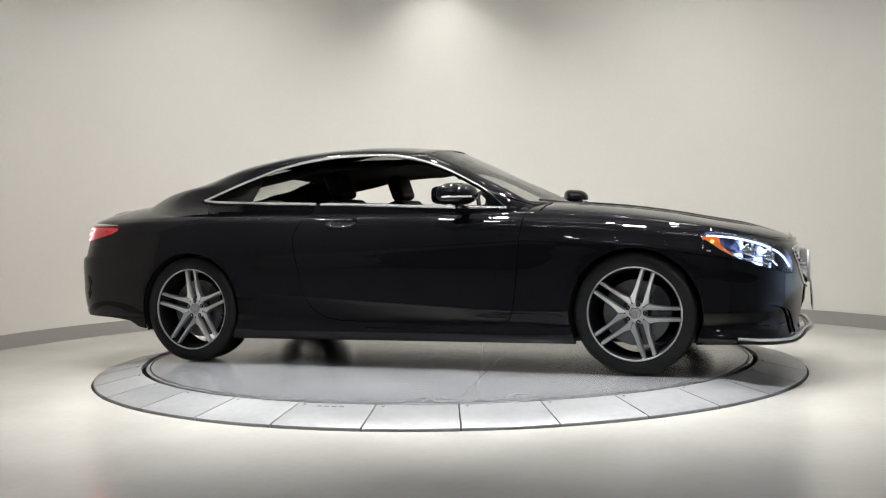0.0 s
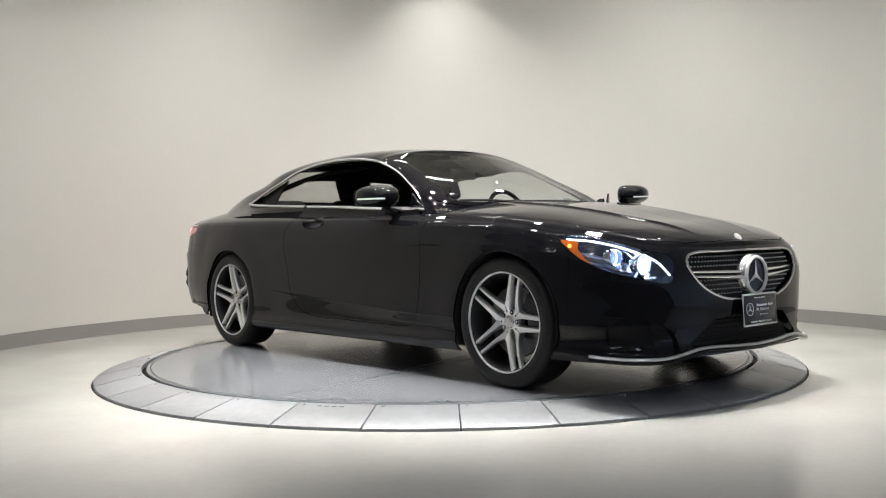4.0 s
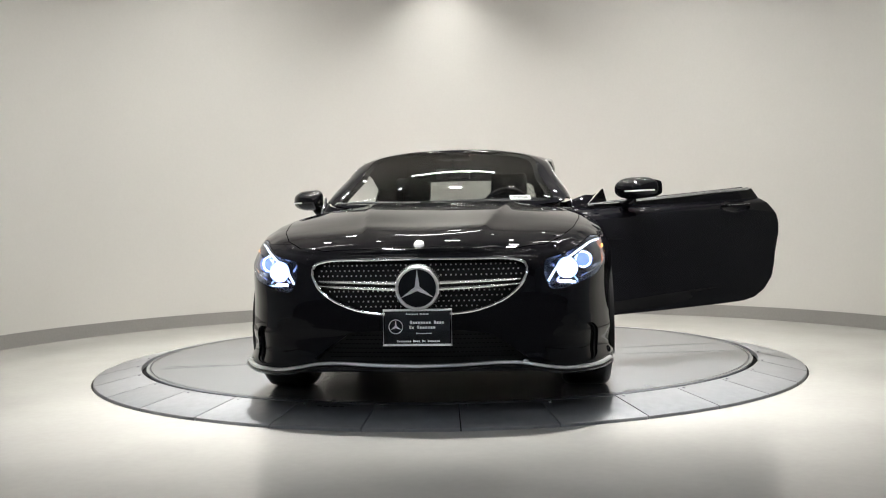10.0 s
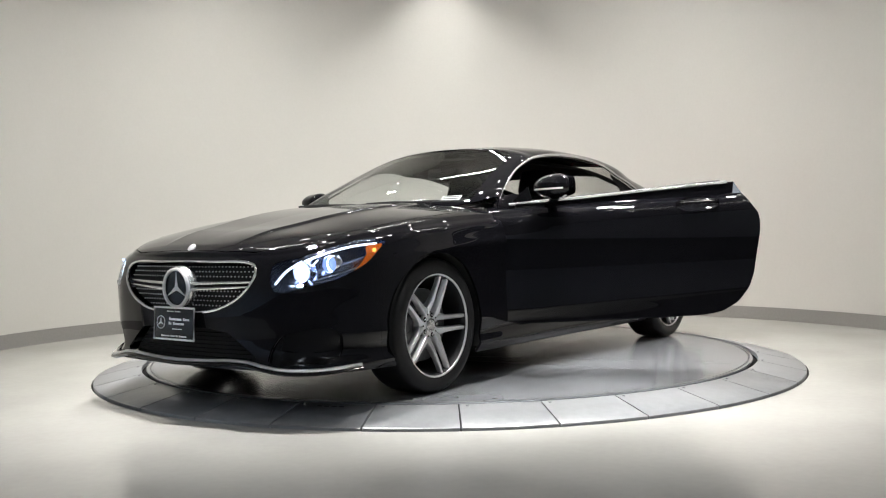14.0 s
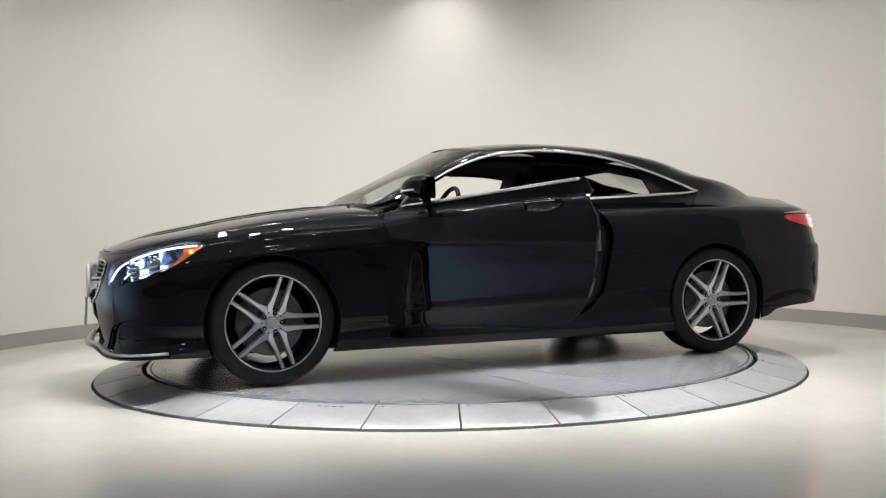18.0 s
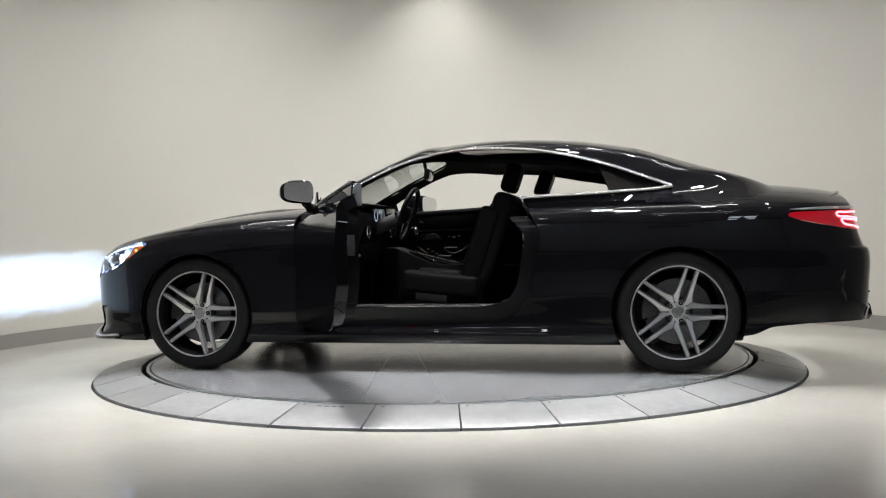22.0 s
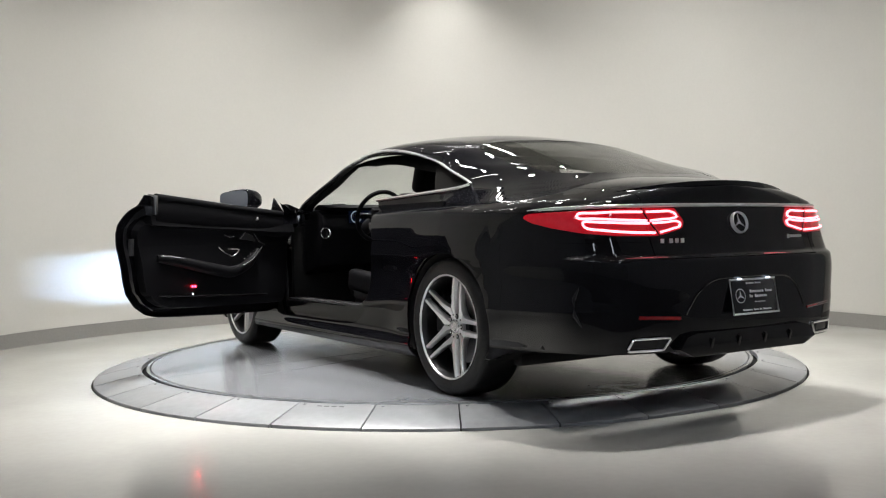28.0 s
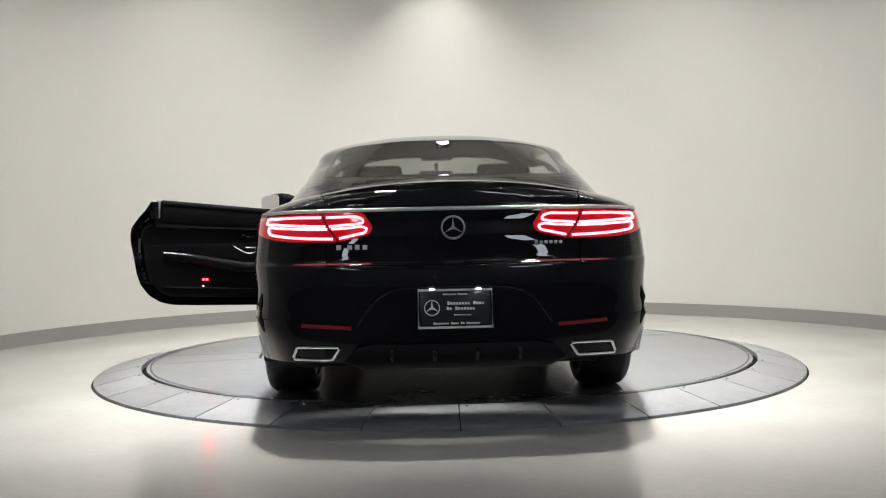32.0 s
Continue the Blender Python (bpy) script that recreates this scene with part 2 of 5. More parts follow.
def hermite(t, P, m, u):
    i = np.clip(np.searchsorted(t, u, side="right") - 1, 0, len(t) - 2)
    h = (t[i + 1] - t[i])[:, None]
    k = ((u - t[i]) / (t[i + 1] - t[i]))[:, None]
    return ((2 * k**3 - 3 * k**2 + 1) * P[i] + (k**3 - 2 * k**2 + k) * h * m[i] + (-2 * k**3 + 3 * k**2) * P[i + 1] + (k**3 - k**2) * h * m[i + 1])


def curve1(xs, ys):
    """A smooth, non-overshooting function through (xs, ys); xs rising."""
    x, y = np.array(xs, float), np.array(ys, float)
    d = np.diff(y) / np.diff(x)
    m = np.concatenate([[d[0]], np.where(d[:-1] * d[1:] > 0, 2 * d[:-1] * d[1:] / np.where(np.abs(d[:-1] + d[1:]) < 1e-9, 1, d[:-1] + d[1:]), 0), [d[-1]]])

    def f(u):
        u = np.clip(np.atleast_1d(np.array(u, float)), x[0], x[-1])
        return hermite(x, y[:, None], m[:, None], u)[:, 0]
    return f
# ---------------------------------------------------------------- the room
# floor slab with the round pit of the turntable
PIT_R = 2.36
b = bmesh.new()
n = 128
inner = [b.verts.new((PIT_R * math.cos(2 * math.pi * k / n), PIT_R * math.sin(2 * math.pi * k / n), FLOOR_Z)) for k in range(n)]
outer = []
for k in range(n):
    c, s = math.cos(2 * math.pi * k / n), math.sin(2 * math.pi * k / n)
    r = 9.5 / max(abs(c), abs(s))
    outer.append(b.verts.new((r * c, r * s, FLOOR_Z)))
low = [b.verts.new((v.co.x, v.co.y, FLOOR_Z - 0.15)) for v in inner]
for k in range(n):
    j = (k + 1) % n
    b.faces.new((inner[k], outer[k], outer[j], inner[j]))
    b.faces.new((low[k], inner[k], inner[j], low[j]))
floor = tagged(new("floor", finish("floor", b, FLOOR)), "glossy pale grey epoxy floor", "floor", kind="structure")

# dark sheet added over the unseen hall floor, so its reflection stays dark
tagged(new("floor_hall", finish("floor_hall", box(8.4, 5.8, 0.004, (0, -6.62, FLOOR_Z + 0.002)), HALL_SHEET)), "dark charcoal floor sheet added in front of the round room, out of view", "carpet", kind="structure")

# curved back wall with its opening towards the camera, and straight return walls
GAP_HALF = 74.0
N_WALL = 120


def wall_ring(r0, r1, z0, z1, a0, a1, n):
    b = bmesh.new()
    rows = []
    for k in range(n + 1):
        a = radians(a0 + (a1 - a0) * k / n)
        c, s = math.cos(a), math.sin(a)
        rows.append([b.verts.new((r * c, r * s, z)) for r, z in ((r0, z0), (r0, z1), (r1, z1), (r1, z0))])
    for k in range(n):
        for j in range(4):
            b.faces.new((rows[k][j], rows[k][(j + 1) % 4], rows[k + 1][(j + 1) % 4], rows[k + 1][j]))
    b.faces.new(rows[0][::-1])
    b.faces.new(rows[-1])
    bmesh.ops.recalc_face_normals(b, faces=b.faces[:])
    return b


A0, A1 = -90 + GAP_HALF, 270 - GAP_HALF
wall = tagged(new("wall_round", finish("wall_round", wall_ring(ROOM_R, ROOM_R + 0.12, FLOOR_Z, CEIL_Z, A0, A1, N_WALL), WALL)),
              "smooth curved off-white painted wall", "wall", kind="structure")
skirt = tagged(new("baseboard", finish("baseboard", wall_ring(ROOM_R - 0.014, ROOM_R - 0.001, FLOOR_Z, FLOOR_Z + 0.122, A0, A1, N_WALL), SKIRTING)),
               "curved grey skirting along the wall", "baseboard", kind="structure")
wall.location.x = skirt.location.x = 0.04      # the room stands a little off the turntable's middle
gx = ROOM_R * math.cos(radians(A0))
gy = ROOM_R * math.sin(radians(A0))
for name, sgn in (("wall_east", 1), ("wall_west", -1)):
    tagged(new(name, finish(name, box(0.12, 9.5 + gy, CEIL_Z - FLOOR_Z, (sgn * (gx + 0.06 + 0.16), (gy - 9.5) / 2, (CEIL_Z + FLOOR_Z) / 2)), DARK_WALL)),
           "plain grey side wall", "wall", kind="structure")
tagged(new("wall_south", finish("wall_south", box(8.6, 0.12, CEIL_Z - FLOOR_Z, (0, -9.56, (CEIL_Z + FLOOR_Z) / 2)), DARK_WALL)),
       "plain grey end wall", "wall", kind="structure")
tagged(new("ceiling", finish("ceiling", box(9, 14, 0.1, (0, -2.6, CEIL_Z + 0.05)), CEILING)), "grey painted ceiling", "ceiling", kind="structure")

# ---------------------------------------------------------------- turntable
RING_OUT, RING_IN, RING_DROP = 2.347, 2.060, -0.055
DISC_R = 2.030
turntable_ring = tagged(new("turntable_ring"), "sloping ring of worn grey steel plates round a turntable", "turntable ring")
N_PLATES = 32
STEP = 360.0 / N_PLATES
b = bmesh.new()
m = 6
top_rows = []
for k in range(m + 1):
    a = radians(-STEP / 2 + 0.10 + (STEP - 0.20) * k / m)
    c, s = math.cos(a), math.sin(a)
    top_rows.append([b.verts.new(p) for p in ((RING_IN * c, RING_IN * s, -0.03), (RING_IN * c, RING_IN * s, -0.002), ((RING_IN + .004) * c, (RING_IN + .004) * s, 0.0),
                                              ((RING_OUT - .004) * c, (RING_OUT - .004) * s, RING_DROP), (RING_OUT * c, RING_OUT * s, RING_DROP - 0.003), (RING_OUT * c, RING_OUT * s, FLOOR_Z - 0.01))])
for k in range(m):
    for j in range(5):
        b.faces.new((top_rows[k][j], top_rows[k][j + 1], top_rows[k + 1][j + 1], top_rows[k + 1][j]))
b.faces.new(top_rows[0])
b.faces.new(top_rows[-1][::-1])
bmesh.ops.recalc_face_normals(b, faces=b.faces[:])
plate_mesh = finish("ring_plate", b, PLATE_STEEL)
for k in range(N_PLATES):
    part("ring_plate", plate_mesh, None, turntable_ring, at=pose(0, 0, 0, 0, 0, -88.82 + STEP / 2 + STEP * k))
part("bed", lathe([(2.02, -0.05), (2.34, -0.09)], 96, "Z"), GAP, turntable_ring, "dark bed under the plates")
bolt = lathe([(0, 0.004), (0.007, 0.004), (0.009, 0.001), (0.009, -0.004)], 10, "Z")
bolt_mesh = finish("bolt", bolt, PLATE_STEEL)
for k in range(N_PLATES):
    for da in (1.1,):
        a = radians(-88.82 + STEP * k + da)
        part("bolt", bolt_mesh, None, turntable_ring, at=pose(2.085 * math.cos(a), 2.085 * math.sin(a), -0.004))

turntable_disc = tagged(new("turntable_disc"), "grey painted steel turntable disc under the car", "turntable")
part("disc_top", lathe([(0.0, 0.0), (0.5, 0.0), (1.2, 0.0), (DISC_R - 0.004, 0.0), (DISC_R, -0.004), (DISC_R, -0.06)], 128, "Z"), DISC_STEEL, turntable_disc)
part("disc_rim", lathe([(DISC_R - 0.03, 0.0015), (DISC_R - 0.025, 0.0022), (DISC_R - 0.02, 0.0015)], 128, "Z"), STEEL, turntable_disc, "thin steel edge line")

for (x0, y0), (x1, y1) in (((-0.33, 1.90), (0.79, -1.80)), ((0.09, 1.95), (0.70, -1.80))):
    part("disc_seam", tube([(x0, y0, 0.0), ((x0 + x1) / 2, (y0 + y1) / 2, 0.0), (x1, y1, 0.0)], 0.0011, 6), STEEL, turntable_disc, "thin seam between the disc's steel sheets")
# a faint stamped mark on one of the plates
for k in range(4):
    a = radians(-107.8 + 1.05 * k)
    part("stamp_mark", box(0.012, 0.028, 0.001, (0, 0, 0)), STEEL, turntable_ring, at=pose(2.10 * math.cos(a), 2.10 * math.sin(a), -0.0072, 0, 0, math.degrees(a)) @ pose(0, 0, 0, 0, 10.8, 0))

# ceiling light fittings
for lx, ly, watts, cone in DOWN:
    f = tagged(new("ceiling_light"), "round black ceiling downlight with a lit lens", "ceiling light", group="ceiling downlights")
    f.matrix_world = pose(lx, ly, CEIL_Z)
    part("housing", lathe([(0.075, -0.05), (0.09, -0.055), (0.095, 0.0)], 32, "Z"), TRIM_BLACK, f)
    part("lens", lathe([(0.0, -0.05), (0.075, -0.05)], 32, "Z"), LAMP_DISC, f)
for lx, ly in SPOTS:
    f = tagged(new("spotlight"), "small round black ceiling spotlight, lit", "ceiling light", group="small ceiling spotlights")
    f.matrix_world = pose(lx, ly, CEIL_Z)
    part("housing", lathe([(0.034, -0.10), (0.046, -0.10), (0.046, 0.0)], 24, "Z"), TRIM_BLACK, f)
    part("lens", lathe([(0.0, -0.095), (0.034, -0.095)], 24, "Z"), LAMP_SPOT, f)
for lx, ly, turn in LINES:
    f = tagged(new("linear_light"), "long slim lit linear ceiling lamp", "ceiling light", group="linear ceiling lamps")
    f.matrix_world = pose(lx, ly, CEIL_Z, 0, 0, turn)
    part("housing", box(0.06, 1.36, 0.06, (0, 0, -0.03)), TRIM_BLACK, f)
    part("diffuser", box(0.034, 1.30, 0.01, (0, 0, -0.066)), LAMP_LINE, f)
# cool panels added in the unseen hall to brighten its reflection in the paint
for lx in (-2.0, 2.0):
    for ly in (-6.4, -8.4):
        f = tagged(new("hall_fill_panel"), "added cool white glowing panel that brightens the unseen hall", "ceiling light", group="hall ceiling panels")
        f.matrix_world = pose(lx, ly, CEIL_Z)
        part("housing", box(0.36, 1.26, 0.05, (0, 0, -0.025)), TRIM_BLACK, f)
        part("diffuser", box(0.30, 1.20, 0.01, (0, 0, -0.056)), FILL_PANEL, f)
# ---------------------------------------------------------------- car body: one smooth hull, cut into its panels
# car space: x forward, y left, z up, metres; the wheels touch z = 0
NS = 360


PLAN = [(2.400, 0), (2.392, 0.20), (2.365, 0.42), (2.302, 0.635), (2.195, 0.78), (2.020, 0.872), (1.80, 0.918), (1.47, 0.938), (0.9, 0.935), (0.3, 0.935), (-0.4, 0.938),
        (-1.0, 0.945), (-1.47, 0.950), (-1.85, 0.942), (-2.15, 0.918), (-2.38, 0.858), (-2.53, 0.735), (-2.595, 0.50), (-2.618, 0.24), (-2.625, 0)]
plan = catmull(PLAN, NS)
plan[0, 1] = plan[-1, 1] = 0
arc = np.concatenate([[0], np.cumsum(np.linalg.norm(np.diff(plan, axis=0), axis=1))])
slope = np.gradient(plan, arc, axis=0)
out_n = np.stack([slope[:, 1], -slope[:, 0]], 1)      # outward normal in plan
out_n /= np.linalg.norm(out_n, axis=1)[:, None]
front_w = np.clip(out_n[:, 0], 0, 1) ** 1.0
rear_w = np.clip(-out_n[:, 0], 0, 1) ** 1.0
side_w = np.clip(out_n[:, 1], 0, 1) ** 2

shoulder = curve1([-2.63, -2.45, -2.2, -1.8, -1.2, -0.6, 0.0, 0.7, 1.2, 1.6, 2.0, 2.2, 2.33, 2.41],
                  [0.955, 0.958, 0.960, 0.966, 0.966, 0.958, 0.948, 0.925, 0.900, 0.868, 0.815, 0.775, 0.745, 0.735])
bottom = curve1([-2.63, -2.3, -2.0, -1.86, -1.1, 0.0, 1.05, 1.9, 2.1, 2.41], [0.290, 0.288, 0.270, 0.225, 0.165, 0.170, 0.175, 0.185, 0.185, 0.205])
# inset of the skin by height: flank, nose and tail
drop_line = curve1([-2.2, -1.0, -0.6, 0.0, 0.6, 1.2, 2.2], [0.715, 0.715, 0.722, 0.745, 0.772, 0.795, 0.80])
low_line_z = curve1([-2.2, -1.0, -0.6, 0.0, 0.85, 2.2], [0.47, 0.465, 0.44, 0.405, 0.365, 0.36])
XG, ZG = np.linspace(-2.65, 2.45, 90), np.linspace(0.12, 1.06, 236)
flank = np.zeros((len(XG), len(ZG)))
for i, gx_ in enumerate(XG):
    zs, zd, zl = shoulder(gx_)[0], drop_line(gx_)[0], low_line_z(gx_)[0]
    zd = min(zd, zs - 0.135)
    flank[i] = curve1([0.12, 0.165, 0.185, 0.210, 0.230, 0.250, 0.272, 0.295, zl - 0.018, zl, zl + 0.05, 0.5 * (zl + zd), zd - 0.03, zd, zs - 0.10, zs - 0.052, zs - 0.022, zs, zs + 0.09],
                      [0.060, 0.022, 0.002, -0.010, -0.0105, -0.002, 0.0075, 0.0095, 0.0052, 0.0035, 0.0085, 0.0122, 0.0036, 0.0, 0.009, 0.022, 0.042, 0.078, 0.16])(ZG)
    for hub in (1.4725, -1.4725):
        r = np.hypot(gx_ - hub, ZG - 0.352)
        flank[i] -= np.clip((ZG - 0.20) / 0.12, 0, 1) * np.clip((zs - 0.02 - ZG) / 0.12, 0, 1) * (0.0015 * np.exp(-((r - 0.385) / 0.03) ** 2) + 0.009 * np.exp(-((r - 0.41) / 0.13) ** 2))


def side_in(z, x):
    """Inset of the flank at height z and place x: dropping line, hollow, lower crease, skirt, bulges over the wheels."""
    z, x = np.broadcast_arrays(np.atleast_1d(np.array(z, float)), np.atleast_1d(np.array(x, float)))
    fi = np.clip((x - XG[0]) / (XG[1] - XG[0]), 0, len(XG) - 1.001)
    fj = np.clip((z - ZG[0]) / (ZG[1] - ZG[0]), 0, len(ZG) - 1.001)
    i, j = fi.astype(int), fj.astype(int)
    u, v = fi - i, fj - j
    return (1 - u) * ((1 - v) * flank[i, j] + v * flank[i, j + 1]) + u * ((1 - v) * flank[i + 1, j] + v * flank[i + 1, j + 1])


nose_in = curve1([0.18, 0.22, 0.27, 0.34, 0.405, 0.43, 0.45, 0.56, 0.66, 0.72, 0.78, 0.9], [-0.012, -0.006, 0.012, 0.013, 0.0085, 0.0065, 0.005, 0.001, 0.018, 0.045, 0.10, 0.2])
tail_in = curve1([0.2, 0.26, 0.34, 0.40, 0.5, 0.62, 0.680, 0.700, 0.716, 0.735, 0.80, 0.92, 1.0], [0.052, 0.034, 0.021, 0.0135, 0.008, 0.0, 0.006, 0.014, 0.038, 0.046, 0.068, 0.095, 0.125])

NZ = 100


def tuck(x, z):
    """The rear bumper draws in towards its lower corners."""
    return 0.020 * np.clip((-1.82 - x) / 0.35, 0, 1) * np.clip((-2.60 - x) / -0.15, 0, 1) * np.clip((0.46 - z) / 0.17, 0, 1) ** 2


tub = np.zeros((NS, NZ, 3))
for j in range(NZ):
    k = j / (NZ - 1)
    zz = bottom(plan[:, 0]) * (1 - k) + shoulder(plan[:, 0]) * k
    inset = side_w * side_in(zz, plan[:, 0]) + front_w * nose_in(zz) + rear_w * tail_in(zz) + tuck(plan[:, 0], zz)
    tub[:, j, 0] = plan[:, 0] - out_n[:, 0] * inset
    tub[:, j, 1] = np.maximum(plan[:, 1] - out_n[:, 1] * inset, 0)
    tub[:, j, 2] = zz
tub[0, :, 1] = tub[-1, :, 1] = 0

# deck: bonnet, cowl, boot lid
crown = curve1([-2.60, -2.50, -2.42, -2.3, -2.1, -1.8, -1.4, 0.5, 0.9, 1.1, 1.35, 1.6, 1.9, 2.1, 2.25, 2.33, 2.41],
               [0.995, 1.035, 1.055, 1.075, 1.098, 1.118, 1.08, 1.02, 1.018, 1.008, 0.982, 0.944, 0.884, 0.845, 0.800, 0.765, 0.737])
ND = 90
deck = np.zeros((NS, ND, 3))
edge = tub[:, -1]
for j in range(ND):
    k = math.sin(0.5 * math.pi * j / (ND - 1))          # 0 at the shoulder, 1 at the middle
    yy = 1 - k
    aft = np.clip((0.2 - edge[:, 0]) / 1.2, 0, 1)       # the rear deck falls away rounder than the bonnet
    prof = (1 - np.abs(yy) ** (2.4 - 0.2 * aft)) ** (0.62 + 0.33 * aft)
    zc = np.maximum(crown(edge[:, 0]), edge[:, 2])
    deck[:, j, 0] = edge[:, 0]
    deck[:, j, 1] = edge[:, 1] * yy
    deck[:, j, 2] = edge[:, 2] + (zc - edge[:, 2]) * prof
    # two power-dome creases run down the bonnet
    ridge = 0.27 + 0.16 * np.clip((2.25 - edge[:, 0]) / 1.2, 0, 1)
    away = edge[:, 1] * yy - ridge
    fade = np.clip((edge[:, 0] - 0.8) / 0.3, 0, 1) * np.clip((2.27 - edge[:, 0]) / 0.25, 0, 1)
    deck[:, j, 2] += fade * 0.013 * np.exp(-np.maximum(away, 0) / 0.020 - np.maximum(-away, 0) / 0.16)

# greenhouse: base line on the belt and cowl, roof line above
BASE = [(0.89, 0, 1.005), (0.877, 0.30, 0.997), (0.83, 0.59, 0.99), (0.765, 0.770, 0.978), (0.55, 0.815, 0.965), (0.25, 0.83, 0.975), (-0.15, 0.835, 0.99), (-0.6, 0.832, 1.005), (-1.05, 0.805, 1.02),
        (-1.42, 0.785, 1.050), (-1.72, 0.735, 1.072), (-1.955, 0.60, 1.086), (-2.03, 0.33, 1.096), (-2.04, 0, 1.098)]
ROOF = [(0.14, 0, 1.392), (0.13, 0.20, 1.390), (0.105, 0.38, 1.381), (0.06, 0.510, 1.364), (-0.02, 0.555, 1.352), (-0.12, 0.580, 1.362), (-0.33, 0.598, 1.377), (-0.58, 0.600, 1.375), (-0.85, 0.592, 1.360),
        (-1.06, 0.562, 1.338), (-1.18, 0.515, 1.328), (-1.25, 0.40, 1.337), (-1.28, 0.20, 1.345), (-1.29, 0, 1.347)]
roof_mid = curve1([-1.30, -1.15, -0.9, -0.6, -0.4, -0.2, 0.0, 0.20], [1.347, 1.378, 1.415, 1.435, 1.438, 1.432, 1.415, 1.391])
NG_ = 240


def param_curve(pts, n):
    P = np.array(pts, float)
    t = np.linspace(0, 1, len(P))
    m = np.gradient(P, t, axis=0)
    return hermite(t, P, m, np.linspace(0, 1, n))


gb, gr = param_curve(BASE, NG_), param_curve(ROOF, NG_)
NV = 40
house = np.zeros((NG_, NV, 3))
gs = np.gradient(gb[:, :2], axis=0)
gn = np.stack([gs[:, 1], -gs[:, 0]], 1)
gn /= np.linalg.norm(gn, axis=1)[:, None]
for i in range(NG_):
    B, R = gb[i].copy(), gr[i]
    C = np.array([R[0], 0, roof_mid(R[0])[0]])
    part_u = i / NG_
    full_k = min(1.0, max(0.35, 0.35 + (part_u - 0.16) / 0.14)) * max(0.08, min(1.0, (0.84 - part_u) / 0.16))   # glass is flatter than the side
    mid = 0.5 * (B + R) + np.array([gn[i, 0] * 0.035, gn[i, 1] * 0.035, 0.02]) * full_k
    flare = max(0.0, min(1.0, (i / NG_ - 0.62) / 0.12))
    low = B + np.array([0, 0, -0.05 + 0.008 * flare]) + np.array([gn[i, 0], gn[i, 1], 0]) * (0.012 + 0.066 * flare)
    if flare > 0:
        side = edge[(edge[:, 0] < 0.5) & (edge[:, 1] > 0.3)]
        ey, ez = (np.interp(-low[0], -side[:, 0], side[:, q]) for q in (1, 2))
        yy = min(abs(low[1]) / ey, 1.0)
        on_deck = ez + (max(crown(low[0])[0], ez) - ez) * (1 - yy ** 2.2) ** 0.95 - 0.004
        low[2] = min(low[2], low[2] + (on_deck - low[2]) * flare)
    half = 0.5 * (R + C)
    half[2] = R[2] + (C[2] - R[2]) * 0.80
    pts = np.array([low, B, mid, R, half, C])
    t = np.array([0, 0.08, 0.42, 0.74, 0.88, 1.0])
    m = np.zeros_like(pts)
    for q in range(1, 5):
        h0, h1 = t[q] - t[q - 1], t[q + 1] - t[q]
        m[q] = (h1 * (pts[q] - pts[q - 1]) / h0 + h0 * (pts[q + 1] - pts[q]) / h1) / (h0 + h1)
    m[0] = (pts[1] - pts[0]) / t[1]
    m[5] = (pts[5] - pts[4]) / (t[5] - t[4])
    m[5][2] = 0
    row = hermite(t, pts, m, np.linspace(0, 1, NV))
    # the roof half keeps its own, shorter slopes where it narrows to the middle
    top = np.linspace(0, 1, NV) > t[3]
    m2 = m.copy()
    for q in (3, 4, 5):
        reach = np.linalg.norm(C - R) / (1 - t[3])
        m2[q] *= min(1.0, 1.5 * reach / max(np.linalg.norm(m2[q]), 1e-9))
    row2 = hermite(t, pts, m2, np.linspace(0, 1, NV))
    house[i] = np.where(top[:, None], row2, row)
house[0, :, 1] = house[-1, :, 1] = 0
house[:, :, 1] = np.maximum(house[:, :, 1], 0)
house[:, -1, 1] = 0


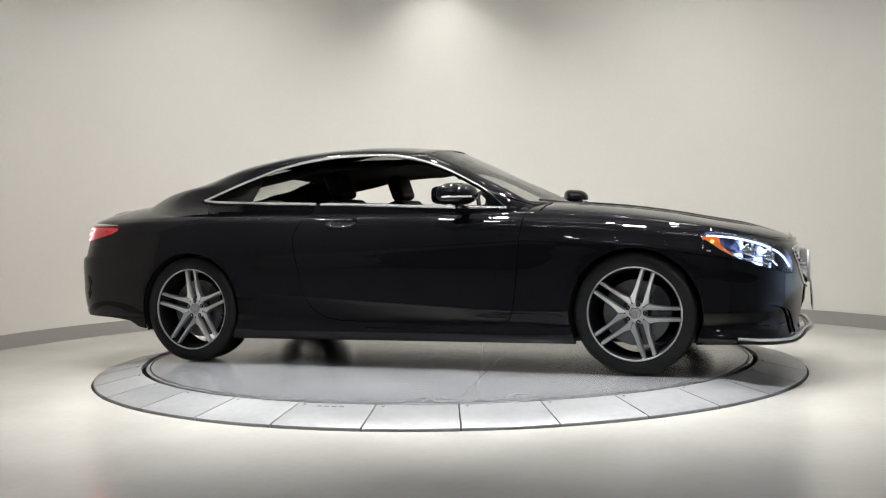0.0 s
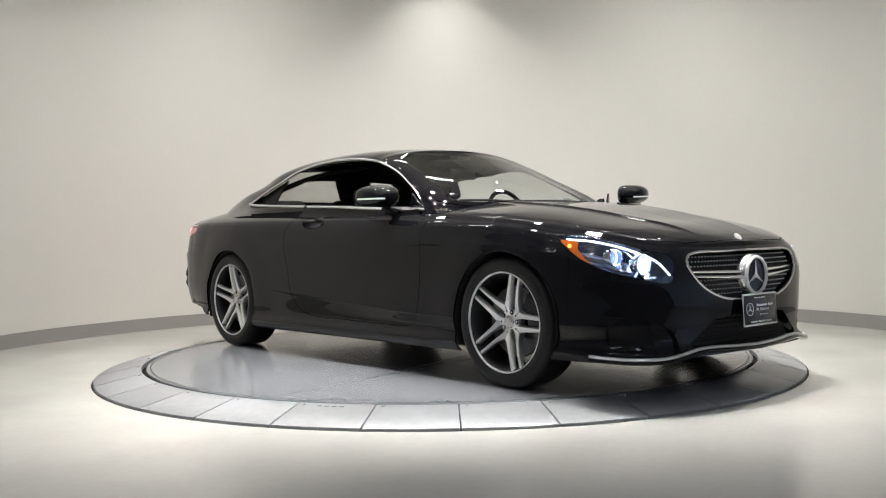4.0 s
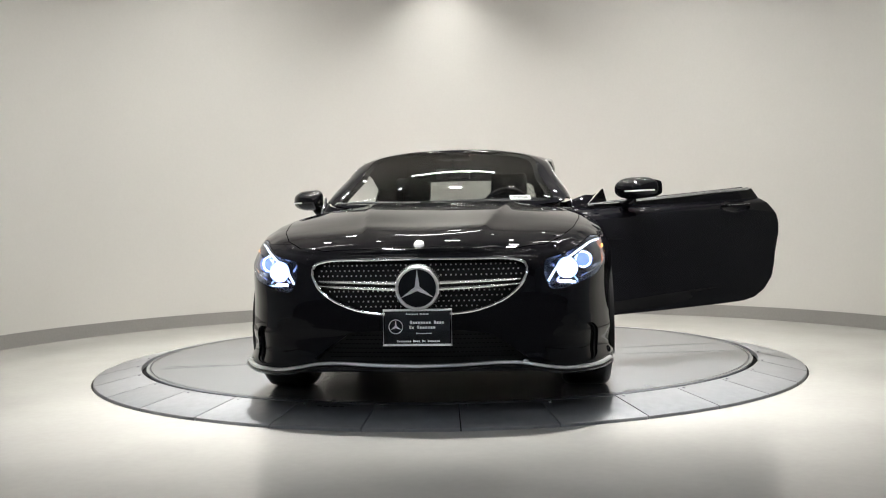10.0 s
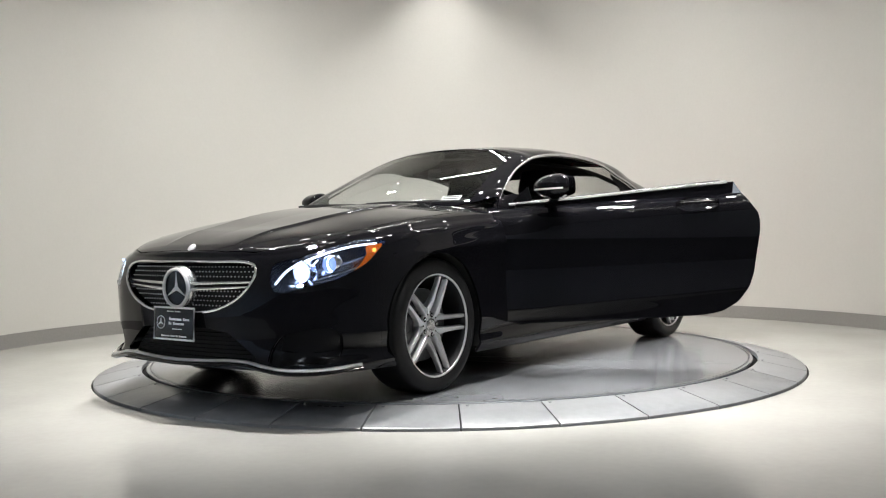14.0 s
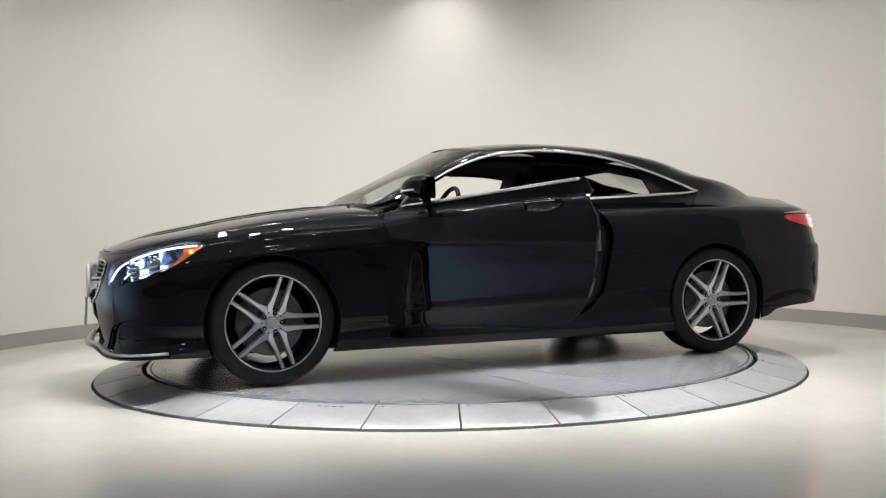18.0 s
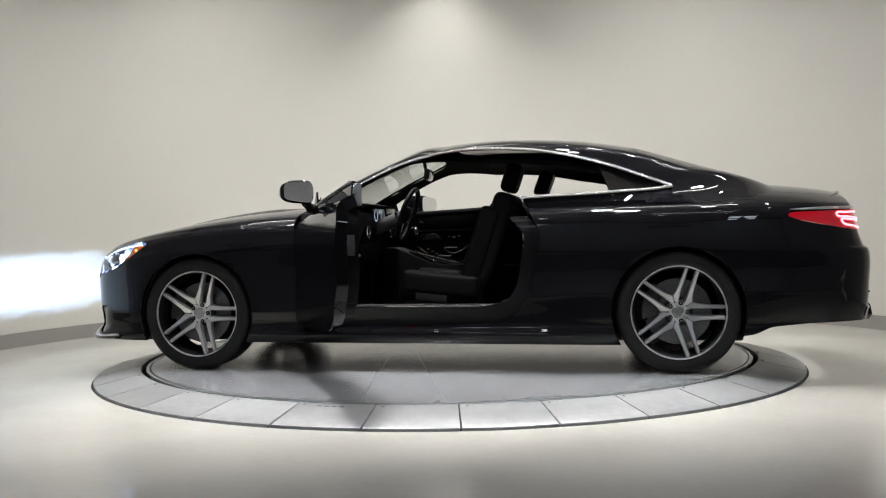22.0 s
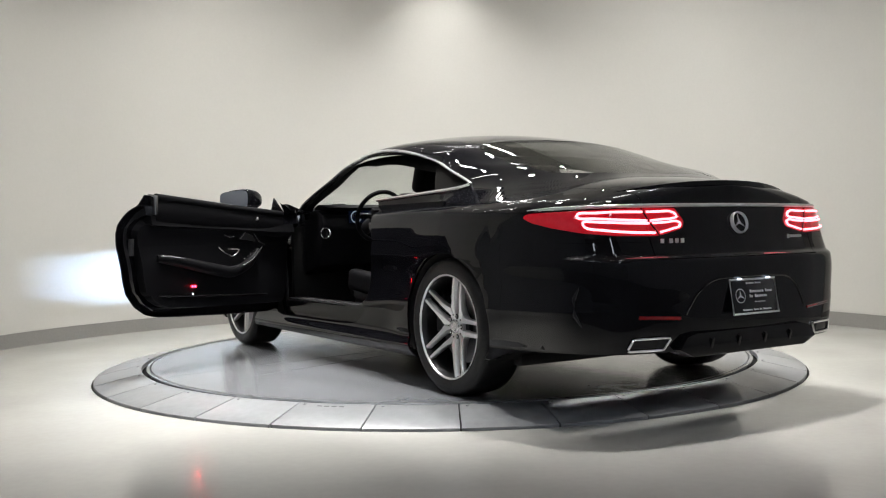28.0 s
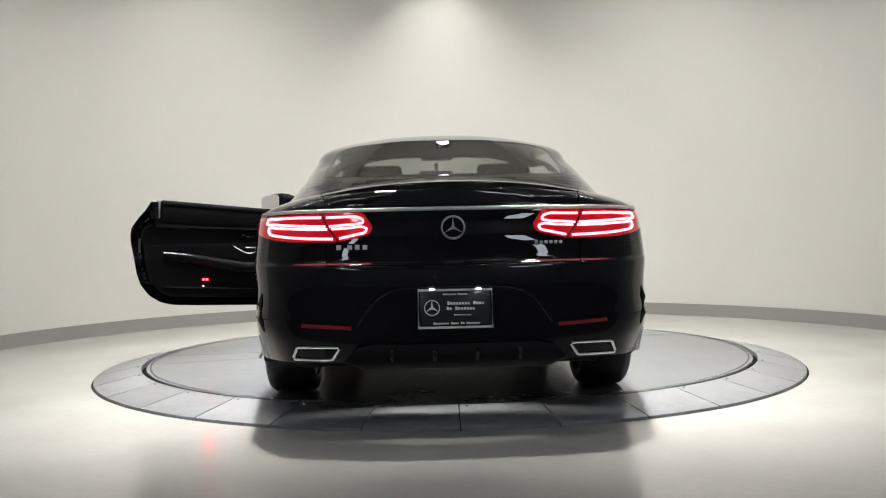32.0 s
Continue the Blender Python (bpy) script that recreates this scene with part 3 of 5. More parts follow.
class Skin:
    """A triangle skin with normals and per-vertex values u, v."""

    def __init__(self, V, N, A, F):
        self.V, self.N, self.A, self.F = V, N, A, F

    @staticmethod
    def grid(G, U, Vv, flip=False):
        n, m, _ = G.shape
        du, dv = np.gradient(G, axis=0), np.gradient(G, axis=1)
        # a mirror row beyond the middle keeps the normals square there
        N = np.cross(du, dv)
        ln = np.linalg.norm(N, axis=2)
        N = N / np.maximum(ln, 1e-9)[..., None]
        i, j = np.meshgrid(np.arange(n - 1), np.arange(m - 1), indexing="ij")
        a = (i * m + j).ravel()
        b, c, d = a + m, a + m + 1, a + 1
        F = np.vstack([np.stack([a, b, c], 1), np.stack([a, c, d], 1)])
        if flip:
            F, N = F[:, ::-1], -N
        V = G.reshape(-1, 3)
        N = N.reshape(-1, 3)
        A = np.stack([np.broadcast_to(U[:, None], (n, m)).ravel(), np.broadcast_to(Vv[None], (n, m)).ravel()], 1)
        s = Skin(V, N, A, F)
        s.clean()
        s.normals()
        return s

    def clean(self):
        V, F = self.V, self.F
        ar = np.linalg.norm(np.cross(V[F[:, 1]] - V[F[:, 0]], V[F[:, 2]] - V[F[:, 0]]), axis=1)
        self.F = F[ar > 1e-9]

    def normals(self):
        V, F = self.V, self.F
        fn = np.cross(V[F[:, 1]] - V[F[:, 0]], V[F[:, 2]] - V[F[:, 0]])
        N = np.zeros_like(V)
        for k in range(3):
            np.add.at(N, F[:, k], fn)
        # on the centre plane the normal has no sideways part
        N[np.abs(V[:, 1]) < 1e-6, 1] = 0
        self.N = N / np.maximum(np.linalg.norm(N, axis=1), 1e-12)[:, None]

    def take(self, F):
        used = np.unique(F)
        re = np.full(len(self.V), -1)
        re[used] = np.arange(len(used))
        return Skin(self.V[used], self.N[used], self.A[used], re[F])

    def split(self, f):
        """Cut along f = 0; returns (inside: f < 0, outside)."""
        val = np.asarray(f(self.V, self.A), float)
        val = np.where(np.abs(val) < 1e-7, 1e-7, val)
        neg = val[self.F] < 0
        cnt = neg.sum(1)
        ins, outs = [self.F[cnt == 3]], [self.F[cnt == 0]]
        V, N, A = [self.V], [self.N], [self.A]
        nv, cache = len(self.V), {}
        newV, newN, newA, fi, fo = [], [], [], [], []

        def cut(a, b):
            key = (a, b) if a < b else (b, a)
            if key not in cache:
                a, b = key
                k = val[a] / (val[a] - val[b])
                newV.append(self.V[a] + k * (self.V[b] - self.V[a]))
                q = self.N[a] + k * (self.N[b] - self.N[a])
                newN.append(q / max(np.linalg.norm(q), 1e-9))
                newA.append(self.A[a] + k * (self.A[b] - self.A[a]))
                cache[key] = nv + len(newV) - 1
            return cache[key]

        for tri in self.F[(cnt == 1) | (cnt == 2)]:
            s = [val[q] < 0 for q in tri]
            lone = s.index(True) if sum(s) == 1 else s.index(False)
            a, b, c = tri[lone], tri[(lone + 1) % 3], tri[(lone + 2) % 3]
            p, q = cut(a, b), cut(a, c)
            one, two = (fi, fo) if s[lone] else (fo, fi)
            one.append((a, p, q))
            two.append((p, b, c))
            two.append((p, c, q))
        if newV:
            V.append(np.array(newV)), N.append(np.array(newN)), A.append(np.array(newA))
        full = Skin(np.vstack(V), np.vstack(N), np.vstack(A), self.F)
        Fi = np.vstack(ins + ([np.array(fi)] if fi else []))
        Fo = np.vstack(outs + ([np.array(fo)] if fo else []))
        return full.take(Fi), full.take(Fo)

    def mirror(self):
        s = Skin(self.V * [1, -1, 1], self.N * [1, -1, 1], self.A, self.F[:, ::-1])
        return s

    def offset(self, d):
        return Skin(self.V - self.N * d, self.N, self.A, self.F)

    def shift(self, d):
        return Skin(self.V + np.array(d), self.N, self.A, self.F)

    def mesh(self, name, mat):
        me = bpy.data.meshes.new(name)
        me.from_pydata(self.V.tolist(), [], self.F.tolist())
        for p in me.polygons:
            p.use_smooth = True
        me.normals_split_custom_set_from_vertices(self.N.tolist())
        me.materials.append(mat)
        return me


def join(*skins):
    V, N, A, F, k = [], [], [], [], 0
    for s in skins:
        V.append(s.V), N.append(s.N), A.append(s.A), F.append(s.F + k)
        k += len(s.V)
    return Skin(np.vstack(V), np.vstack(N), np.vstack(A), np.vstack(F))


def thick(skin, d):
    """The skin with an inner face d behind it and closed rims."""
    V, F = skin.V, skin.F
    n = len(V)
    e = np.vstack([F[:, [0, 1]], F[:, [1, 2]], F[:, [2, 0]]])
    key = set(map(tuple, e))
    rim = np.array([(a, b) for a, b in key if (b, a) not in key])
    back = V - skin.N * d
    parts = [Skin(V, skin.N, skin.A, F), Skin(back, -skin.N, skin.A, F[:, ::-1])]
    if len(rim):
        a, b = rim[:, 0], rim[:, 1]
        RV = np.vstack([V[a], V[b], back[b], back[a]])
        m = len(a)
        i = np.arange(m)
        RF = np.vstack([np.stack([i, i + 3 * m, i + 2 * m], 1), np.stack([i, i + 2 * m, i + m], 1)])
        t = V[b] - V[a]
        nn = np.cross(t, skin.N[a])
        nn /= np.maximum(np.linalg.norm(nn, axis=1), 1e-12)[:, None]
        parts.append(Skin(RV, np.vstack([nn] * 4), np.vstack([skin.A[a], skin.A[b], skin.A[b], skin.A[a]]), RF))
    return join(*parts)


def cup(skin, d):
    """A closed bowl behind the skin: back and side walls, open at the front."""
    t = thick(skin, d)
    return t.take(t.F[len(skin.F):])


def polygon(points, n=0):
    """Signed distance to a closed outline, below zero inside."""
    P = catmull(points, n, closed=True) if n else np.array(points, float)
    Q = np.roll(P, -1, axis=0)

    def f(X):
        d = np.full(len(X), 1e9)
        inside = np.zeros(len(X), bool)
        for p, q in zip(P, Q):
            e = q - p
            w = X - p
            t = np.clip((w @ e) / max(e @ e, 1e-12), 0, 1)
            d = np.minimum(d, np.linalg.norm(w - t[:, None] * e, axis=1))
            c = (p[1] <= X[:, 1]) != (q[1] <= X[:, 1])
            with np.errstate(divide="ignore", invalid="ignore"):
                xi = p[0] + (X[:, 1] - p[1]) * e[0] / (e[1] if abs(e[1]) > 1e-12 else 1e-12)
            inside ^= c & (X[:, 0] < xi)
        return np.where(inside, -d, d)
    return f


xz = lambda V: V[:, [0, 2]]
skin_tub = Skin.grid(tub, arc, np.linspace(0, 1, NZ), flip=True)
skin_deck = Skin.grid(deck, arc, np.linspace(0, 1, ND), flip=True)
skin_house = Skin.grid(house, np.linspace(0, 1, NG_), np.linspace(0, 1, NV), flip=True)
if skin_tub.N[np.argmax(skin_tub.V[:, 1]), 1] < 0:
    for s in (skin_tub, skin_deck, skin_house):
        s.F, s.N = s.F[:, ::-1], -s.N

up = (skin_house.A[:, 1] > 0.73) & ((skin_house.A[:, 0] < 0.12) | (skin_house.A[:, 0] > 0.88)) & (skin_house.N[:, 2] < 0.8)
skin_house.N[up] = np.stack([np.where(skin_house.A[up, 0] < 0.5, 0.28, -0.28), np.zeros(up.sum()), np.full(up.sum(), 0.96)], 1)
# soften the crease where flank and deck meet: common normals along the shoulder
e1, e2 = np.where(skin_tub.A[:, 1] == 1)[0], np.where(skin_deck.A[:, 1] == 0)[0]
if len(e1) == len(e2):
    q = skin_tub.N[e1] + skin_deck.N[e2]
    q /= np.maximum(np.linalg.norm(q, axis=1), 1e-9)[:, None]
    skin_tub.N[e1], skin_deck.N[e2] = q, q

# the greenhouse foot takes over the deck's slope at the rear
foot = np.where((skin_house.A[:, 0] > 0.60) & (skin_house.A[:, 1] < 0.16))[0]
for i in foot:
    near = np.argmin(np.sum((skin_deck.V[:, :2] - skin_house.V[i, :2]) ** 2, axis=1))
    k = min(1.0, skin_house.A[i, 1] / 0.16) ** 1.2
    k = 1 - (1 - k) * min(1.0, (skin_house.A[i, 0] - 0.60) / 0.1)
    q = skin_deck.N[near] * (1 - k) + skin_house.N[i] * k
    skin_house.N[i] = q / max(np.linalg.norm(q), 1e-9)

soft_n = skin_house.N.reshape(NG_, NV, 3).copy()
for _ in range(12):
    pad = np.pad(soft_n, ((1, 1), (1, 1), (0, 0)), mode="edge")
    soft_n = (pad[:-2, 1:-1] + pad[2:, 1:-1] + pad[1:-1, :-2] + pad[1:-1, 2:] + 2 * pad[1:-1, 1:-1]) / 6
soft_n /= np.maximum(np.linalg.norm(soft_n, axis=2), 1e-9)[..., None]
soft_n[0, :, 1] = soft_n[-1, :, 1] = 0
soft_n[:, -1, 1] = 0
soft_n /= np.maximum(np.linalg.norm(soft_n, axis=2), 1e-9)[..., None]
blend = skin_house.A[:, 1] < 0.97
skin_house.N[blend] = soft_n.reshape(-1, 3)[blend]

# the deck stops where the greenhouse stands
foot_out = 0.042 * np.clip((np.arange(NG_) / NG_ - 0.66) / 0.10, 0, 1)
foot_xy = gb[:, :2] * 0.985 + gn * foot_out[:, None]
base_poly = np.vstack([foot_xy, foot_xy[::-1] * [1, -1]])
in_house = polygon(base_poly[::6])
_, skin_deck = skin_deck.split(lambda V, A: in_house(V[:, :2]))
skin_hull = join(skin_tub, skin_deck)

# wheel arches
WB, HUB_Z, ARCH = 1.4725, 0.352, 0.377
arch_f = lambda V, A: np.where(V[:, 1] > 0.5, np.minimum(np.hypot(V[:, 0] - WB, V[:, 2] - HUB_Z), np.hypot(V[:, 0] + WB, V[:, 2] - HUB_Z)) - ARCH, 1.0)
_, skin_hull = skin_hull.split(arch_f)

# side window opening, seen square from the side
DLO = [(0.70, 0.975), (0.60, 1.06), (0.415, 1.165), (0.22, 1.255), (0.03, 1.312), (-0.15, 1.338), (-0.38, 1.342), (-0.6, 1.327), (-0.84, 1.287), (-1.07, 1.226), (-1.26, 1.158), (-1.40, 1.105), (-1.455, 1.082),
       (-1.40, 1.072), (-1.10, 1.055), (-0.58, 1.032), (-0.17, 1.014), (0.30, 0.990)]
dlo = polygon(catmull(DLO[:13], 60).tolist() + catmull(DLO[13:] + [DLO[0]], 30)[:-1].tolist())
dlo_f = lambda V, A: np.where(V[:, 1] > 0.35, dlo(xz(V)), 1.0)
side_glass, skin_house = skin_house.split(dlo_f)

# windscreen and rear window
ws_poly = polygon([(-0.3, 0.115), (0.10, 0.115), (0.165, 0.125), (0.188, 0.17), (0.200, 0.5), (0.200, 0.66), (0.190, 0.70), (0.165, 0.715), (0.1, 0.72), (-0.3, 0.72)])
rw_poly = polygon([(1.3, 0.125), (0.9, 0.125), (0.845, 0.135), (0.820, 0.165), (0.797, 0.40), (0.79, 0.60), (0.793, 0.67), (0.815, 0.705), (0.9, 0.722), (1.3, 0.722)])
skin_ws, skin_house = skin_house.split(lambda V, A: ws_poly(A * [1, 1]))
skin_rw, skin_house = skin_house.split(lambda V, A: rw_poly(A * [1, 1]))

# pressed panes bend evenly, so their reflections run clean
for pane_skin in (skin_ws, skin_rw):
    px, py = pane_skin.V[:, 0] - pane_skin.V[:, 0].mean(), pane_skin.V[:, 1]
    even = np.stack([np.ones_like(px), px, px * px, py * py], 1)
    odd = np.stack([py, px * py, py ** 3], 1)
    for axis, terms in ((0, even), (1, odd), (2, even)):
        fit_, *_ = np.linalg.lstsq(terms, pane_skin.N[:, axis], rcond=None)
        pane_skin.N[:, axis] = terms @ fit_
    pane_skin.N /= np.maximum(np.linalg.norm(pane_skin.N, axis=1), 1e-9)[:, None]

# doors
DOOR = [(0.835, 0.99), (0.80, 0.70), (0.775, 0.45), (0.757, 0.35), (0.735, 0.298), (0.66, 0.284), (0.2, 0.284), (-0.2, 0.288), (-0.38, 0.294), (-0.47, 0.312), (-0.555, 0.362), (-0.615, 0.44), (-0.645, 0.52), (-0.685, 0.74), (-0.690, 0.80), (-0.682, 0.85), (-0.62, 0.95), (-0.58, 1.02), (-0.545, 1.09), (0.2, 1.09), (0.7, 1.04)]
door_poly = polygon(DOOR)
door_f = lambda V, A: np.where(V[:, 1] > 0.5, door_poly(xz(V)), 1.0)
GAPW = 0.0025
door_ring = skin_hull.split(lambda V, A: door_f(V, A) - 0.0)[0].split(lambda V, A: door_f(V, A) + 0.095)[1]
door_skin, rest = skin_hull.split(lambda V, A: door_f(V, A) + GAPW)
_, skin_hull = rest.split(lambda V, A: door_f(V, A) - GAPW)
# an oval dish behind each door handle
oval = lambda V: ((V[:, 0] + 0.36) / 0.118) ** 2 + ((V[:, 2] - 0.915) / 0.042) ** 2 - 1
dish, door_skin = door_skin.split(lambda V, A: np.where(V[:, 1] > 0.5, oval(V), 1.0))
dish = Skin(dish.V - dish.N * (0.030 * np.clip(-oval(dish.V), 0, 1) ** 0.6)[:, None], dish.N, dish.A, dish.F)
dish.normals()
# the door's upper lip lies on the greenhouse foot
door_top, rest = skin_house.split(lambda V, A: np.where((V[:, 1] > 0.5) & (V[:, 2] < 1.05), door_poly(xz(V)), 1.0) + GAPW)
_, skin_house = rest.split(lambda V, A: np.where((V[:, 1] > 0.5) & (V[:, 2] < 1.05), door_poly(xz(V)), 1.0) - GAPW)
# ---------------------------------------------------------------- car: panels
car = tagged(new("car"), "glossy black two-door luxury coupe with its driver's door open", "car")
L_OF = float(arc[-1])


def both(name, skin, mat, label="", d=0.012):
    t = thick(skin, d)
    part(name, t.mesh(name, mat), None, car, label)
    part(name, t.mirror().mesh(name, mat), None, car, label)


def weld(skin):
    """Both halves as one skin, sewn along the centre plane."""
    s = join(skin, skin.mirror())
    V = s.V.copy()
    mid = np.abs(V[:, 1]) < 1e-6
    V[mid, 1] = 0
    key, first = {}, np.arange(len(V))
    for i in np.where(mid)[0]:
        q = (round(V[i, 0], 5), round(V[i, 2], 5))
        first[i] = key.setdefault(q, i)
    F = first[s.F]
    F = F[(F[:, 0] != F[:, 1]) & (F[:, 1] != F[:, 2]) & (F[:, 2] != F[:, 0])]
    return Skin(V, s.N, s.A, F).take(F)


def whole(name, skin, mat, label="", d=0.012):
    return part(name, thick(weld(skin), d).mesh(name, mat), None, car, label)


def cut_gap(skin, f, w=0.002):
    a, r = skin.split(lambda V, A: f(V, A) + w)
    _, b = r.split(lambda V, A: f(V, A) - w)
    return a, b


# bonnet
HOOD = [(0.80, -0.1), (0.80, 0.73), (1.0, 0.775), (1.3, 0.79), (1.6, 0.775), (1.9, 0.73), (2.1, 0.665), (2.22, 0.58), (2.285, 0.45), (2.315, 0.25), (2.322, 0.0), (2.322, -0.1)]
hood_poly = polygon(HOOD)
hood, skin_hull = cut_gap(skin_hull, lambda V, A: np.where(V[:, 2] > 0.70, hood_poly(V[:, :2]), 1.0))
whole("bonnet", hood, PAINT)
# boot lid
TRUNK = [(-1.6, -0.1), (-1.6, 0.60), (-1.95, 0.63), (-2.2, 0.60), (-2.42, 0.56), (-2.9, 0.50), (-2.9, -0.1)]
trunk_poly = polygon(TRUNK)
trunk, skin_hull = cut_gap(skin_hull, lambda V, A: np.where((V[:, 2] > 0.60) & (V[:, 0] < -1.5), np.maximum(trunk_poly(V[:, :2]), 0.70 - V[:, 2]), 1.0))

# lamps and grille, by place along the plan line and height
def s_at(x, y):
    d = np.hypot(plan[:, 0] - x, plan[:, 1] - y)
    return float(arc[np.argmin(d)])


sz = lambda V, A: np.stack([A[:, 0], V[:, 2]], 1)
HEAD = [(s_at(2.31, 0.60), 0.575), (s_at(2.20, 0.75), 0.600), (s_at(2.1, 0.82), 0.63), (s_at(1.97, 0.87), 0.69), (s_at(1.87, 0.89), 0.762), (s_at(1.83, 0.90), 0.797), (s_at(1.92, 0.88), 0.810), (s_at(2.1, 0.82), 0.776), (s_at(2.25, 0.70), 0.727), (s_at(2.32, 0.59), 0.692)]
head_poly = polygon(HEAD, 60)
head, skin_hull = cut_gap(skin_hull, lambda V, A: np.where((V[:, 0] > 1.5) & (V[:, 2] < 0.88), head_poly(sz(V, A)), 1.0), 0.001)
both("headlamp_lens", head, LAMP_GLASS, "clear curved headlamp cover", 0.003)
GRILLE = [(-0.1, 0.462), (0.0, 0.462), (0.15, 0.466), (0.28, 0.484), (0.42, 0.545), (0.485, 0.61), (0.505, 0.66), (0.497, 0.690), (0.465, 0.704), (0.2, 0.714), (0.0, 0.716), (-0.1, 0.716)]
grille_poly = polygon(GRILLE)
grille_hole, skin_hull = skin_hull.split(lambda V, A: np.where(V[:, 0] > 1.5, grille_poly(sz(V, A)), 1.0))
TAIL = [(L_OF - s, z) for s, z in ((0.350, 0.862), (0.354, 0.874), (0.388, 0.920), (0.398, 0.926), (0.60, 0.926), (0.90, 0.919), (1.22, 0.912), (1.255, 0.903), (1.25, 0.888), (1.19, 0.866), (1.08, 0.843), (0.92, 0.818), (0.76, 0.805), (0.54, 0.801), (0.50, 0.803), (0.372, 0.830), (0.360, 0.838))]
tail_poly = polygon(TAIL)
tail_f = lambda V, A: np.where(V[:, 0] < -1.5, tail_poly(sz(V, A)), 1.0)
tail, skin_hull = cut_gap(skin_hull, tail_f, 0.001)
tail2, trunk = cut_gap(trunk, tail_f, 0.001)
both("tail_lamp", join(tail, tail2), RED_LENS, "red tail lamp lens, lit", 0.02)
# unseen backing added to keep the lens glow out of the hollow body
both("lamp_backing", join(tail, tail2).offset(0.024), LINER, "dark backing added behind the tail lamp to block its glow", 0.006)
whole("boot_lid", trunk, PAINT)

# bumpers and wings
BUMP_F = s_at(1.90, 0.89)
fb, skin_hull = cut_gap(skin_hull, lambda V, A: np.where(V[:, 0] > 1.0, np.maximum(A[:, 0] - BUMP_F - (V[:, 2] - 0.45) * -0.05, V[:, 2] - 0.79), 1.0), 0.0006)
BUMP_R = s_at(-1.93, 0.91)
rb, skin_hull = cut_gap(skin_hull, lambda V, A: np.where(V[:, 0] < -1.0, np.maximum(BUMP_R - A[:, 0], V[:, 2] - 0.775), 1.0), 0.0004)
wing, skin_hull = skin_hull.split(lambda V, A: 0.80 - V[:, 0])
both("front_wing", wing, PAINT)
sill, skin_hull = skin_hull.split(lambda V, A: np.maximum(V[:, 2] - 0.30, np.maximum(V[:, 0] - 0.80, -1.1 - V[:, 0])))
both("sill", sill, PAINT)
both("rear_wing", skin_hull, PAINT)

# front bumper openings
INTAKE = polygon([(-0.1, 0.215), (0.0, 0.215), (0.35, 0.225), (0.46, 0.235), (0.50, 0.26), (0.40, 0.33), (0.33, 0.375), (0.2, 0.39), (0.0, 0.39), (-0.1, 0.39)])
SCOOP = polygon([(0.57, 0.245), (0.70, 0.225), (0.86, 0.232), (0.93, 0.27), (0.935, 0.36), (0.88, 0.395), (0.74, 0.385), (0.62, 0.345)], 48)
hole_a, fb = fb.split(lambda V, A: INTAKE(sz(V, A)))
hole_b, fb = fb.split(lambda V, A: SCOOP(sz(V, A)))
whole("front_bumper", fb, PAINT)
whole("lower_intake", hole_a.offset(0.05), LINER, "black mesh lower air intake")
both("side_intake", hole_b.offset(0.022), GLOSS_BLACK, "glossy black side air intake")
whole("rear_bumper", rb, PAINT)
whole("roof", skin_house, PAINT, "black roof with pillars")
whole("windscreen", skin_ws, WINDSCREEN, "clear raked windscreen", 0.004).visible_shadow = False
whole("rear_window", skin_rw, REAR_GLASS, "tinted sloping rear window", 0.004).visible_shadow = False

# doors: the right one shut, the left one swung open on its hinge
door_all = thick(join(door_skin, door_top), 0.007)
part("passenger_door", door_all.mirror().mesh("passenger_door", PAINT), None, car, "closed black passenger door")
HINGE = Vector((0.78, 0.87, 0.0))
OPEN = -62.0
RISE = 2.0        # the hinges lean, so the door lifts as it opens
door_m = Matrix.Translation(HINGE + Vector((0, 0, 0.012))) @ pose(0, 0, 0, 0, 0, OPEN) @ pose(0, 0, 0, 0, RISE, 0)
driver_door = part("driver_door", door_all.shift(-np.array(HINGE)).mesh("driver_door", PAINT), None, car, "black driver's door standing wide open", at=door_m)

# underbody closes the car from below
part("underbody", box(3.95, 1.5, 0.06, (0.125, 0, 0.20), 0.02), LINER, car, "dark flat underbody")

